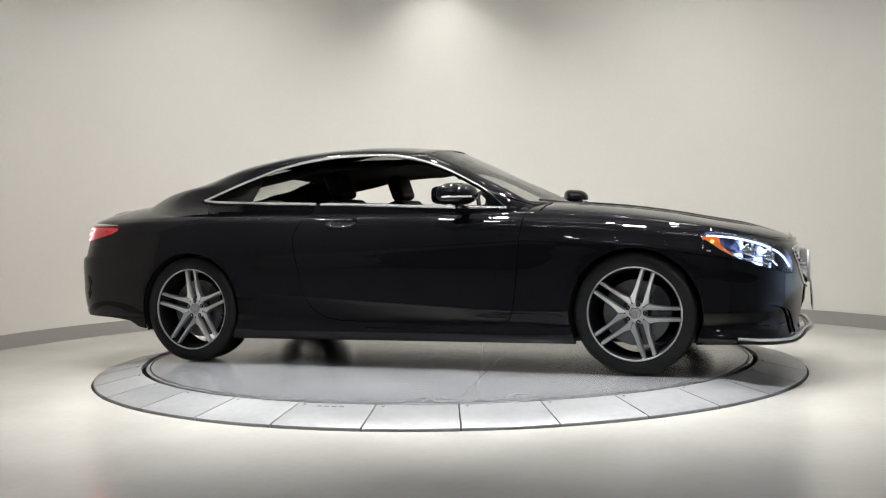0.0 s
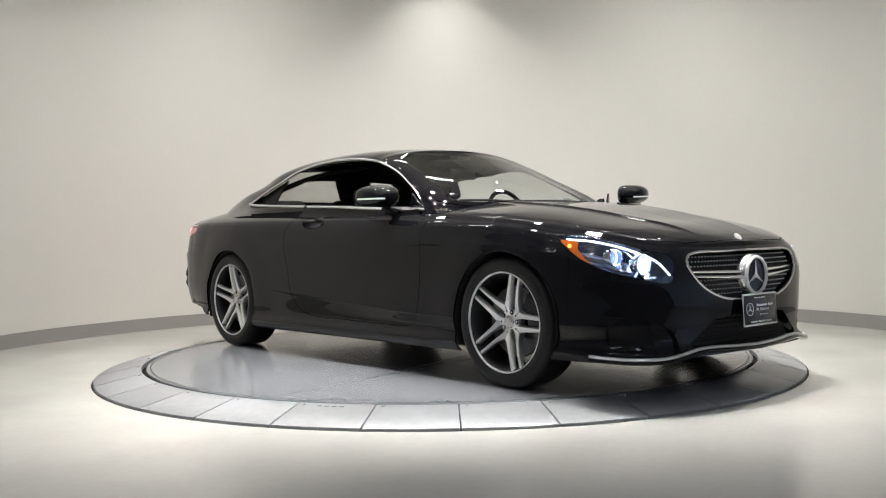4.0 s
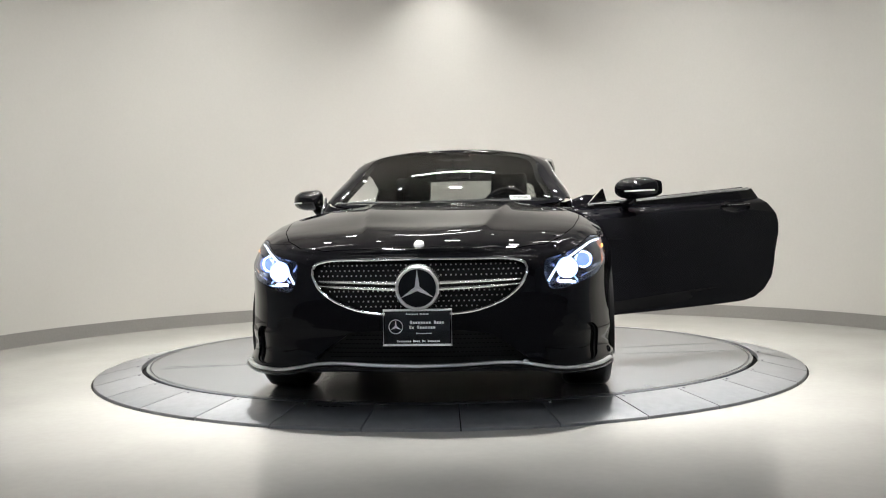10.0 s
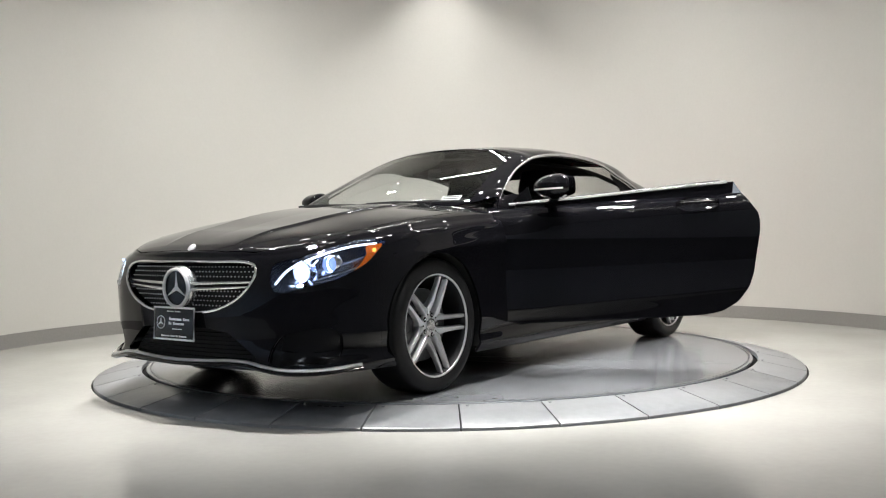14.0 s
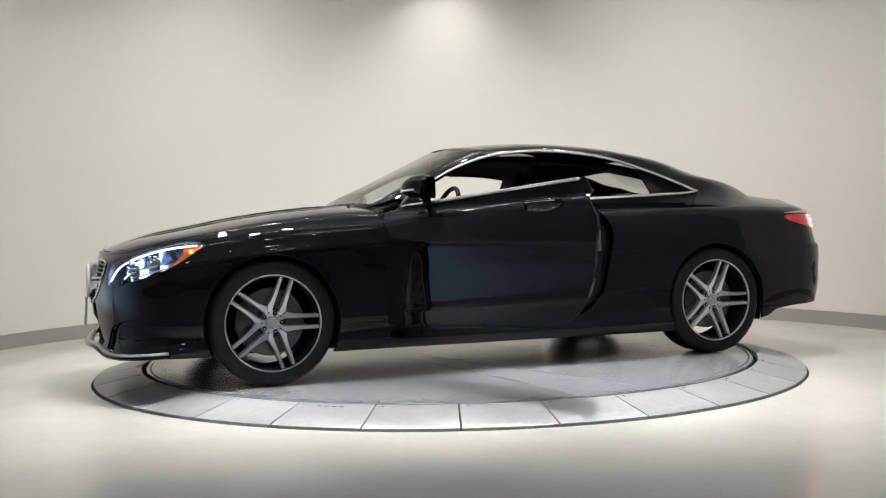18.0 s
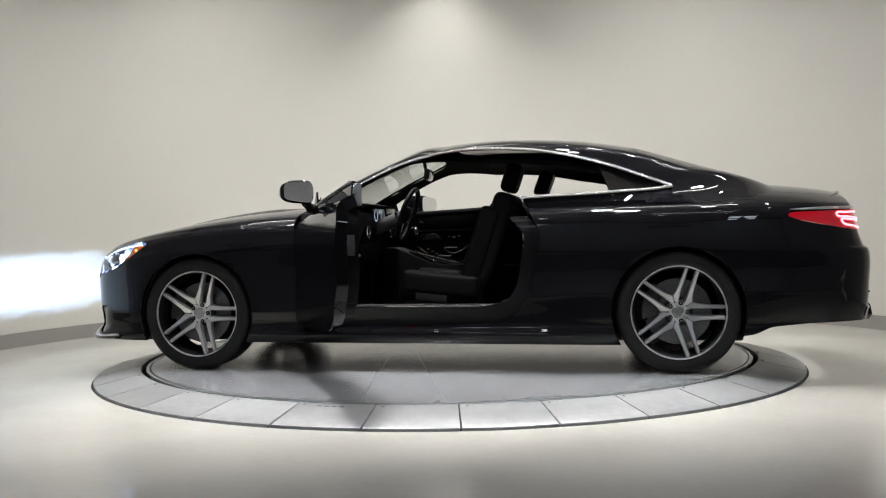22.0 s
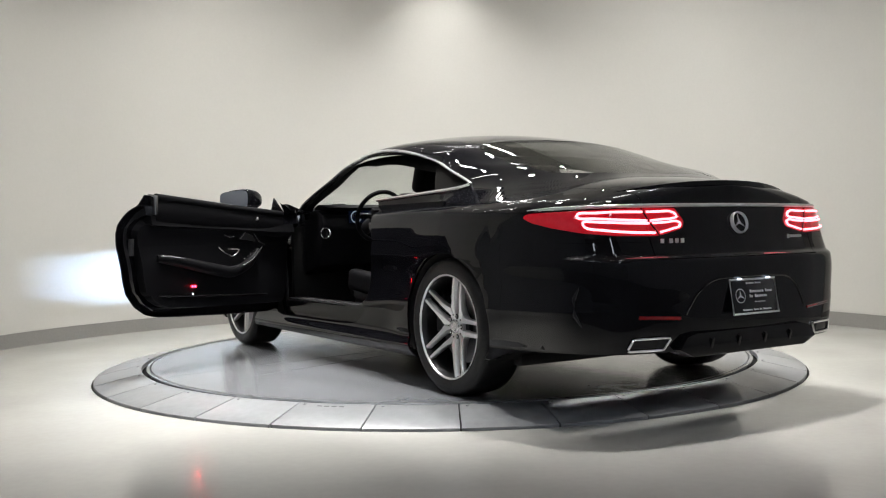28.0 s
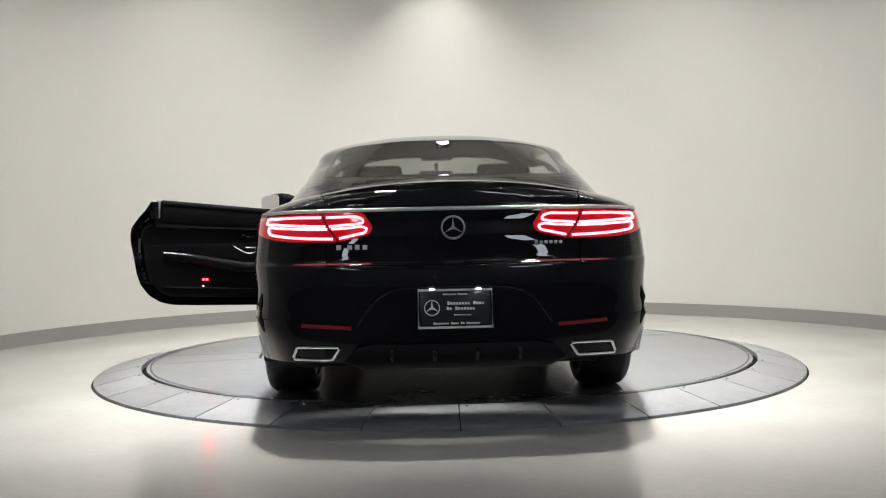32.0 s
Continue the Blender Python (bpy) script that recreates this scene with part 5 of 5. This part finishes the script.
for sgn in (1, -1):
    v = [skin_at(sgn * (L_OF - s), z, 0.0) for s, z in ((0.93, 0.58), (0.955, 0.53), (0.95, 0.46), (0.92, 0.41))]
    part("corner_vent", tube(v, lambda k: 0.012 * math.sin(3.14 * min(max(k, .06), .94)), 8, flat=1.4), TRIM_BLACK, car, "black vertical bumper vent")

# side window chrome: upper arc and lower line on each side
from mathutils.bvhtree import BVHTree

all_side = join(Skin.grid(house, np.linspace(0, 1, NG_), np.linspace(0, 1, NV), flip=True))
tree = BVHTree.FromPolygons(all_side.V.tolist(), all_side.F.tolist())
hull_tree = BVHTree.FromPolygons(skin_tub.V.tolist(), skin_tub.F.tolist())


def side_y(x, z, t=None):
    hit = (t or tree).ray_cast(Vector((x, 2.0, z)), Vector((0, -1, 0)))
    return hit[0].y if hit[0] is not None else None


def window_line(pts, n, lift):
    out = []
    for x, z in catmull(pts, n):
        y = side_y(x, z)
        if y is not None:
            out.append((x, y + lift, z))
    return out


arc_line = [(x, y - 0.005 * min(1.0, max(0.0, (x + 0.35) / 0.4)) - 0.006 * min(1.0, max(0.0, (-0.8 - x) / 0.3)), z) for x, y, z in window_line(DLO[:13], 70, -0.001)]
low_line = window_line([DLO[12]] + DLO[13:] + [DLO[0]], 60, 0.004)
quarter = [p for p in low_line if p[0] < -0.555]
doorline = [p for p in low_line if p[0] > -0.55]
flip_y = lambda pts: [(x, -y, z) for x, y, z in pts]
for f in (lambda p: p, flip_y):
    part("window_chrome", tube(f(arc_line), lambda k: 0.0045 + 0.0050 * min(1.0, k / 0.4), 8), WINDOW_ALU, car, "chrome arc over the side windows")
    part("window_chrome", tube(f(quarter), 0.0095, 8), WINDOW_ALU, car, "chrome line under the quarter window")
part("window_chrome", tube(flip_y(doorline), 0.0095, 8), WINDOW_ALU, car, "chrome line along the door top")
to_door = lambda pts: [tuple(Vector(p) - HINGE) for p in pts]
part("door_chrome", tube(to_door(doorline), 0.0095, 8), WINDOW_ALU, driver_door, "chrome line along the door top")

def handle(parent, move, sgn):
    y = side_y(-0.36, 0.915, hull_tree)
    pts = [(-0.47, y - 0.004, 0.925), (-0.45, y + 0.022, 0.927), (-0.36, y + 0.030, 0.927), (-0.27, y + 0.024, 0.925), (-0.25, y - 0.004, 0.922)]
    c = [move((x, sgn * yy, z)) for x, yy, z in catmull(pts, 20)]
    h = part("door_handle", tube(c, 0.0125, 8, flat=0.7), GLOSS_BLACK, parent, "black pull handle with a chrome edge")
    c = [move((x, sgn * (yy + 0.008), z + 0.002)) for x, yy, z in catmull(pts, 20)[2:-2]]
    part("handle_edge", tube(c, 0.0016, 6), CHROME, parent)
    d = (dish if sgn > 0 else dish.mirror()).shift(np.array(move((0, 0, 0))))
    part("handle_cup", d.mesh("handle_cup", PAINT), None, parent, "oval dish behind the door handle")


handle(car, lambda p: p, -1)
handle(driver_door, lambda p: tuple(Vector(p) - HINGE), 1)


def wing_mirror(parent, move, sgn):
    """Housing, silver strip, glass and foot."""
    c = Vector((0.405, sgn * 0.95, 1.058))
    b = bmesh.new()
    bmesh.ops.create_uvsphere(b, u_segments=28, v_segments=16, radius=1.0)
    for v in b.verts:
        x, y, z = v.co
        sx = 0.135 if x > 0 else 0.048
        p = Vector((math.copysign(abs(x) ** 0.8, x) * sx, math.copysign(abs(y) ** 0.62, y) * 0.104, math.copysign(abs(z) ** 0.66, z) * (0.072 if z > 0 else 0.062)))
        p.z *= (1 - 0.20 * (y * sgn)) * (1 - 0.35 * max(x, 0) ** 2)
        p.x -= 0.045 * (y * sgn)
        v.co = Vector(move(c + p))
    part("mirror_housing", b, PAINT, parent, "glossy black door mirror housing")
    pts = [c + Vector((0.137 * math.cos(a) ** 0.8 - 0.045 * math.sin(a), sgn * 0.106 * math.sin(a) ** 0.72, -0.014)) for a in np.linspace(0.12, 1.50, 16)]
    part("mirror_strip", tube([move(p) for p in pts], lambda k: 0.0055, 6, flat=0.8), BRIGHT, parent, "silver strip on the mirror")
    gl = bmesh.new()
    ring = []
    for k in range(32):
        a = 2 * math.pi * k / 32
        yy, zz = math.copysign(abs(math.cos(a)) ** 0.45, math.cos(a)) * 0.088, math.copysign(abs(math.sin(a)) ** 0.45, math.sin(a)) * 0.057
        zz *= 1 - 0.16 * (yy / 0.088)
        ring.append(gl.verts.new(move(c + Vector((-0.0595 - 0.45 * yy, sgn * yy, zz)))))
    gl.faces.new(ring)
    part("mirror_glass", gl, MIRROR, parent, "clear mirror glass facing backwards", smooth=False)
    part("mirror_foot", tube([move(c + Vector((0.02, -sgn * 0.05, -0.055))), move(c + Vector((0.04, -sgn * 0.08, -0.085))), move(c + Vector((0.05, -sgn * 0.13, -0.10)))], 0.026, 10), GLOSS_BLACK, parent, "black mirror foot")
    tri = prism([(0.56, 0.985), (0.69, 0.982), (0.585, 1.075)], 0.012, "Y", sgn * 0.80 - 0.006, bevel=0.002)
    bmesh.ops.transform(tri, matrix=Matrix.Translation(Vector(move((0, 0, 0)))), verts=tri.verts[:])
    part("mirror_triangle", tri, GLOSS_BLACK, parent, "black triangle behind the mirror")


wing_mirror(car, lambda p: tuple(Vector(p)), -1)
wing_mirror(driver_door, lambda p: tuple(Vector(p) - HINGE), 1)

# wipers and cowl, windscreen sticker
for y0 in (0.45, -0.15):
    part("wiper", tube([(0.895, y0, 1.016), (0.865, y0 - 0.3, 1.026), (0.875, y0 - 0.52, 1.022)], 0.008, 6), TRIM_BLACK, car)
# ---------------------------------------------------------------- car: cabin
part("cabin_floor", box(2.6, 1.50, 0.04, (-0.35, 0, 0.26), 0.01), FABRIC, car, "black carpeted cabin floor")
part("bulkhead", box(0.05, 1.56, 0.75, (0.80, 0, 0.60), 0.02), FABRIC, car)
part("rear_bulkhead", box(0.06, 1.50, 0.62, (-1.62, 0, 0.66), 0.02), FABRIC, car)
part("parcel_shelf", box(0.50, 1.30, 0.03, (-1.66, 0, 1.0), 0.01), FABRIC, car, "black rear shelf")
drop = np.stack([0 * skin_house.V[:, 2], 0 * skin_house.V[:, 2], 0.022 + 0.062 * np.clip((skin_house.V[:, 2] - 1.12) / 0.16, 0, 1) * np.clip((0.12 - skin_house.V[:, 0]) / 0.35, 0, 1)], 1)
inner_roof = Skin(skin_house.V * [0.985, 0.955, 1.0] - drop, -skin_house.N, skin_house.A, skin_house.F[:, ::-1])
part("headliner", join(inner_roof, inner_roof.mirror()).mesh("headliner", HEADLINER), None, car, "dark fabric headliner and pillar trim")

# inner trim of the rear pillars narrows the quarter windows
qt = side_glass.split(lambda V, A: V[:, 0] + 1.10 - 0.45 * (V[:, 2] - 1.06))[0]
qt = thick(Skin(qt.V * [1.0, 0.955, 1.0] - [0, 0, 0.004], qt.N, qt.A, qt.F), 0.01)
for f in (qt, qt.mirror()):
    part("quarter_trim", f.mesh("quarter_trim", HEADLINER), None, car, "dark inner trim of the rear pillar")

# dashboard
DASH = [(0.76, 0.55), (0.76, 0.985), (0.66, 1.005), (0.52, 1.005), (0.44, 0.97), (0.42, 0.88), (0.47, 0.76), (0.50, 0.62)]
part("dashboard", prism(DASH, 1.42, "Y", -0.71, bevel=0.02), LEATHER, car, "black leather dashboard with veneer and screens")
part("dash_hood", prism([(0.40, 1.02), (0.56, 1.045), (0.66, 1.015), (0.45, 0.995)], 0.62, "Y", 0.06, bevel=0.008), LEATHER, car)
part("veneer_strip", prism([(0.415, 0.82), (0.405, 0.90), (0.43, 0.92), (0.44, 0.80)], 0.78, "Y", -0.74, bevel=0.004), WOOD, car, "dark glossy veneer strip")
part("instrument_screen", box(0.012, 0.28, 0.085, (0.425, 0.37, 0.955), 0.004), SCREEN, car, "blue-lit instrument screen")
for y in (0.285, 0.455):
    part("dial_ring", lathe([(0.036, 0.0), (0.040, 0.003), (0.042, 0.0)], 32, "X", at=(0, 0, 0)), DIAL, car, at=pose(0.418, y, 0.955, 0, 0, 180))
part("centre_screen", box(0.012, 0.29, 0.10, (0.425, 0.03, 0.955), 0.004), GLOSS_BLACK, car, "dark centre screen")
for y in (0.70, 0.10, -0.08, -0.70):
    v = part("air_vent", lathe([(0.030, 0.0), (0.036, 0.006), (0.040, 0.0)], 28, "X"), CHROME, car, "round chrome air vent", at=pose(0.405, y, 0.845, 0, 0, 180))
    part("vent_core", lathe([(0.0, 0.002), (0.012, 0.004), (0.030, 0.0)], 20, "X"), GLOSS_BLACK, v)
# steering wheel
sw = part("steering_wheel", lathe([(0.175 + 0.015 * math.cos(a), 0.016 * math.sin(a)) for a in np.linspace(0, 2 * math.pi, 11)[:-1]], 48, "X", closed=True), LEATHER, car, "black leather steering wheel with silver spokes", at=pose(0.225, 0.37, 0.955, 0, -20, 0))
part("wheel_hub", box(0.05, 0.13, 0.11, (0.015, 0, -0.005), 0.02), LEATHER, sw)
for sgn in (1, -1):
    part("wheel_spoke", box(0.012, 0.10, 0.035, (0.0, sgn * 0.12, 0.0), 0.005), SATIN, sw)
part("wheel_spoke", prism([(-0.05, -0.05), (0.05, -0.05), (0.03, -0.18), (-0.03, -0.18)], 0.012, "X", -0.006, bevel=0.003), SATIN, sw)
part("steering_column", tube([(0.24, 0.37, 0.945), (0.48, 0.37, 0.86)], 0.045, 12), TRIM_BLACK, car)
for a, b2 in (((0.27, 0.28, 0.95), (0.25, 0.20, 0.97)), ((0.28, 0.46, 0.94), (0.26, 0.56, 0.96))):
    part("column_stalk", tube([a, b2], 0.009, 8), GLOSS_BLACK, car)
# centre console
part("centre_console", prism([(0.47, 0.36), (0.47, 0.74), (0.36, 0.73), (0.10, 0.62), (-0.25, 0.61), (-0.50, 0.60), (-0.55, 0.36)], 0.24, "Y", -0.12, bevel=0.02), LEATHER, car, "black leather centre console")
part("console_veneer", box(0.42, 0.17, 0.012, (0.08, 0, 0.655), 0.004, turn=Matrix.Rotation(radians(-14), 4, "Y")), WOOD, car)
for x in (0.28, 0.12):
    part("console_trim", box(0.012, 0.16, 0.014, (x, 0, 0.685 if x > 0.2 else 0.645), 0.003), CHROME, car)
part("hand_rest", box(0.11, 0.08, 0.03, (0.05, 0, 0.66), 0.012), GLOSS_BLACK, car)


def seat(name, x, y, lean, label, big=True):
    s = part(name, box(0.54, 0.50, 0.15, (0, 0, 0), 0.05, seg=4), LEATHER, car, label, at=pose(x, y, 0.46, 0, -6, 0))
    for sgn in (1, -1):
        part("cushion_bolster", box(0.50, 0.10, 0.15, (0.0, sgn * 0.225, 0.045), 0.045, seg=4), LEATHER, s)
    for k in range(5):
        part("cushion_flute", box(0.05, 0.32, 0.03, (-0.13 + 0.07 * k, 0, 0.07), 0.014), LEATHER, s)
    back = bmesh.new()
    hgt = 0.64 if big else 0.56
    box(0.15, 0.47, hgt, (0, 0, hgt / 2), 0.06, bm=back, seg=4)
    m = pose(-0.22, 0, 0.03, 0, lean, 0)
    bk = part("backrest", back, LEATHER, s, at=m)
    for sgn in (1, -1):
        bo = box(0.13, 0.09, hgt * 0.75, (0.06, sgn * 0.205, hgt * 0.45), 0.04, seg=4)
        bmesh.ops.transform(bo, matrix=m, verts=bo.verts[:])
        part("back_bolster", bo, LEATHER, s)
    for k in range(6):
        fl = box(0.03, 0.28, 0.06, (0.075, 0, 0.14 + 0.075 * k), 0.013)
        bmesh.ops.transform(fl, matrix=m, verts=fl.verts[:])
        part("back_flute", fl, LEATHER, s)
    hd = box(0.10, 0.27, 0.19 if big else 0.15, (0.02, 0, hgt + (0.10 if big else 0.085)), 0.045, seg=4)
    bmesh.ops.transform(hd, matrix=m, verts=hd.verts[:])
    part("headrest", hd, LEATHER, s)
    for sgn in (1, -1):
        post = tube([(0.02, sgn * 0.05, hgt - 0.03), (0.02, sgn * 0.05, hgt + 0.05)], 0.006, 8)
        bmesh.ops.transform(post, matrix=m, verts=post.verts[:])
        part("headrest_post", post, CHROME, s)
    part("seat_base", box(0.46, 0.44, 0.12, (0, 0, -0.12), 0.02), TRIM_BLACK, s)
    part("seat_controls", box(0.20, 0.015, 0.05, (0.05, 0.262 if y > 0 else -0.262, -0.04), 0.006), TRIM_BLACK, s)
    return s


seat("front_seat", -0.03, 0.37, -13, "black quilted leather driver's seat with a headrest")
seat("front_seat", -0.15, -0.37, -15, "black quilted leather passenger seat with a headrest")
seat("rear_seat", -1.02, 0.34, -24, "black leather rear seat", False)
seat("rear_seat", -1.02, -0.34, -24, "black leather rear seat", False)
part("rear_tunnel", box(0.7, 0.16, 0.18, (-1.05, 0, 0.45), 0.04), LEATHER, car)

# inside mirror, overhead console
mm = part("inside_mirror", box(0.035, 0.24, 0.075, (0, 0, 0), 0.014, seg=3), GLOSS_BLACK, car, "black interior mirror on a stalk", at=pose(0.155, 0.0, 1.235, 0, -10, 4))
# black colour stands in for the dark cabin this mirror would reflect
part("mirror_face", box(0.003, 0.215, 0.055, (-0.0185, 0, 0), 0.001), GLOSS_BLACK, mm, "black mirror face, the cabin's dark reflection put into its colour")
part("mirror_stalk", tube([(0.02, 0, 0.02), (0.045, 0, 0.085)], 0.012, 8), GLOSS_BLACK, mm)
part("overhead_console", box(0.20, 0.22, 0.03, (0.02, 0, 1.355), 0.012), TRIM_BLACK, car)

# door frame flanges, sill plates and pillar labels
fl = thick(door_ring.offset(0.05), 0.01)
for f in (fl, fl.mirror()):
    part("door_flange", f.mesh("door_flange", GLOSS_BLACK), None, car, "recessed black door frame")
for sgn in (1, -1):
    part("inner_sill", box(1.40, 0.18, 0.17, (0.05, sgn * 0.785, 0.308), 0.02), LEATHER, car)
    part("sill_trim", tube([(0.66, sgn * 0.872, 0.392), (0.1, sgn * 0.876, 0.388), (-0.44, sgn * 0.874, 0.388)], 0.0045, 6), CHROME, car, "thin chrome line along the door sill")
    part("sill_plate", box(1.05, 0.05, 0.006, (0.06, sgn * 0.825, 0.394), 0.002), SATIN, car, "brushed metal sill plate")
    part("pillar_trim", prism([(-0.55, 0.30), (-0.64, 0.45), (-0.69, 0.70), (-0.66, 0.95), (-0.60, 1.0), (-1.30, 1.0), (-1.30, 0.30)], 0.02, "Y", sgn * 0.83 - 0.01), LEATHER, car, "black rear side trim")
part("pillar_label", box(0.028, 0.004, 0.075, (-0.610, 0.845, 0.815), 0.001), PAPER, car, "small white pillar label")
for z in (0.87, 0.80, 0.73):
    part("pillar_label", box(0.012, 0.004, 0.05, (-0.588, 0.845, z), 0.001), PAPER, car)
part("door_striker", tube([(-0.605, 0.85, 0.74), (-0.605, 0.88, 0.74), (-0.605, 0.88, 0.71), (-0.605, 0.85, 0.71)], 0.006, 8), CHROME, car, "chrome door striker loop")

# door trims
trim_skin = door_skin.split(lambda V, A: door_f(V, A) + 0.060)[0]
shell = thick(door_skin.split(lambda V, A: door_f(V, A) + 0.028)[0].offset(0.008), 0.055)
card = thick(trim_skin.offset(0.062), 0.06)


def door_inside(parent, sgn, move):
    sh = shell if sgn > 0 else shell.mirror()
    cd = card if sgn > 0 else card.mirror()
    d = np.array(move((0, 0, 0)))
    part("door_frame", sh.shift(d).mesh("door_frame", PAINT), None, parent, "glossy black door frame")
    part("door_card", cd.shift(d).mesh("door_card", LEATHER), None, parent, "black leather door lining")
    yb = 0.935 - 0.125
    Y = lambda v: sgn * v
    mv = lambda pts: [move((x, Y(y), z)) for x, y, z in pts]
    flow = lambda pts, n=24: mv([tuple(p) for p in catmull(pts, n)])
    arm = [(-0.487, yb, 0.655), (-0.293, yb - 0.012, 0.632), (-0.052, yb - 0.026, 0.592), (0.138, yb - 0.034, 0.572), (0.302, yb - 0.030, 0.626), (0.42, yb - 0.012, 0.712)]
    part("armrest", tube(flow(arm, 32), lambda k: 0.022 + 0.016 * math.sin(3.14 * k), 12, flat=0.8), LEATHER, parent, "padded leather armrest")
    part("armrest_trim", tube(flow([(-0.487, yb - 0.030, 0.672), (-0.40, yb - 0.034, 0.668), (-0.293, yb - 0.040, 0.656)], 10), lambda k: 0.007 - 0.005 * k, 6), SATIN, parent, "chrome tip of the armrest")
    part("armrest_trim", tube(flow([(0.20, yb - 0.066, 0.612), (0.302, yb - 0.062, 0.652), (0.42, yb - 0.040, 0.735)], 12), 0.0035, 6), SATIN, parent)
    part("door_veneer", tube(flow([(0.06, yb, 0.925), (0.20, yb - 0.006, 0.905), (0.36, yb - 0.008, 0.895), (0.56, yb, 0.885)], 20), 0.040, 8, flat=0.30), WOOD, parent, "dark veneer band")
    part("veneer_edge", tube(flow([(0.072, yb - 0.014, 0.921), (0.112, yb - 0.016, 0.874), (0.267, yb - 0.016, 0.857), (0.351, yb - 0.016, 0.837), (0.42, yb - 0.016, 0.774), (0.48, yb - 0.014, 0.753)]), 0.0035, 6), SATIN, parent, "thin chrome edge under the veneer")
    part("pull_cup", tube(flow([(0.01, yb - 0.030, 0.727), (0.073, yb - 0.034, 0.690), (0.138, yb - 0.034, 0.672), (0.202, yb - 0.032, 0.712), (0.10, yb - 0.030, 0.716)]), 0.0042, 6), SATIN, parent, "chrome rim of the pull cup")
    part("inner_handle", tube(flow([(0.36, yb - 0.012, 0.915), (0.385, yb - 0.030, 0.918), (0.398, yb - 0.022, 0.940)], 10), lambda k: 0.004 + 0.006 * math.sin(3.14 * k), 8), CHROME, parent, "chrome inner door handle")
    sp = prism([(0.226, 0.785), (0.276, 0.829), (0.345, 0.815), (0.386, 0.774)], 0.012, "Y", Y(yb - 0.012) - 0.006, bevel=0.004)
    bmesh.ops.transform(sp, matrix=Matrix.Translation(Vector(move((0, 0, 0)))), verts=sp.verts[:])
    part("speaker_grille", sp, TRIM_BLACK, parent, "black perforated speaker cover")
    part("speaker_edge", tube(mv([(0.226, yb - 0.020, 0.785), (0.276, yb - 0.020, 0.829), (0.345, yb - 0.020, 0.815), (0.386, yb - 0.020, 0.774)]), 0.0022, 6), SATIN, parent)
    for x, z, w in ((0.072, 0.845, 0.012), (0.088, 0.804, 0.022), (0.130, 0.795, 0.03), (0.165, 0.800, 0.014), (0.479, 0.934, 0.03), (0.46, 0.905, 0.018)):
        part("seat_switch", box(w, 0.010, 0.010, move((x, Y(yb - 0.016), z)), 0.003), SATIN, parent)
    for k in range(4):
        part("window_switch", box(0.022, 0.010, 0.012, move((0.225 + 0.034 * k, Y(yb - 0.062 + 0.004 * k), 0.655 + 0.017 * k)), 0.003), SATIN, parent)
    cap = [(-0.50, 0.806, 1.020), (-0.17, 0.804, 1.003), (0.30, 0.800, 0.980), (0.66, 0.795, 0.966)]
    part("door_capping", tube(flow(cap, 24), 0.024, 12), LEATHER, parent, "black leather capping along the door top")
    part("door_shoulder", tube(flow([(x, y + 0.006, z - 0.075) for x, y, z in cap], 24), 0.085, 16, flat=0.32), LEATHER, parent, "black leather upper door lining")
    part("lower_rail", tube(flow([(-0.478, yb - 0.004, 0.432), (-0.2, yb - 0.008, 0.424), (0.2, yb - 0.008, 0.418), (0.509, yb - 0.004, 0.414)], 16), 0.008, 8), GLOSS_BLACK, parent)
    e = box(0.016, 0.05, 0.115, move((-0.522, Y(0.795), 0.972)), 0.006)
    part("end_trim", e, SATIN, parent, "silver end piece of the door top")


door_inside(driver_door, 1, lambda p: tuple(Vector(p) - HINGE))
door_inside(car, -1, lambda p: tuple(Vector(p)))
for dx in (-0.012, 0.012):
    part("red_marker", lathe([(0.0, 0.004), (0.007, 0.002), (0.008, 0.0)], 12), RED_LED, driver_door, "red door warning light", at=Matrix.Translation(Vector((-0.188 + dx, 0.80, 0.483)) - HINGE) @ pose(0, 0, 0, 0, 0, 180))
part("exit_light", lathe([(0.0, 0.003), (0.005, 0.002), (0.006, 0.0)], 12), DRL, driver_door, at=Matrix.Translation(Vector((-0.202, 0.795, 0.436)) - HINGE) @ pose(0, 0, 0, 0, 0, 180))
part("door_latch", box(0.008, 0.05, 0.10, Vector((-0.640, 0.86, 0.72)) - HINGE, 0.003), STEEL, driver_door, "steel door latch")
part("windscreen_sticker", box(0.002, 0.13, 0.052, (0, 0, 0), 0.0005), PAPER, car, "small white paper sticker inside the windscreen", at=pose(0.700, 0.46, 1.045, 0, -58, 12))
for k in range(2):
    part("text_bar", box(0.001, 0.10, 0.010, (0, 0, 0)), TRIM_BLACK, car, at=pose(0.700, 0.46, 1.045, 0, -58, 12) @ Matrix.Translation((0.002, 0, 0.010 - 0.022 * k)))
# ---------------------------------------------------------------- motion: disc and car turn together
TURN = [(0.0, -19.90), (3.0, -41.68), (6.0, -63.91), (9.0, -87.28), (11.0, -102.43), (13.0, -118.22), (16.5, -146.64), (19.0, -166.06), (20.5, -178.38),
        (23.0, -198.60), (25.5, -218.23), (28.0, -236.97), (30.0, -252.54), (32.0, -268.05)]
OFFSET = (-0.046, 0.061)


def motions():
    walk(turntable_disc, [(t, pose(0, 0, 0, 0, 0, a)) for t, a in TURN])
    walk(car, [(t, pose(0, 0, 0, 0, 0, a) @ pose(OFFSET[0], OFFSET[1], 0)) for t, a in TURN])


motions()
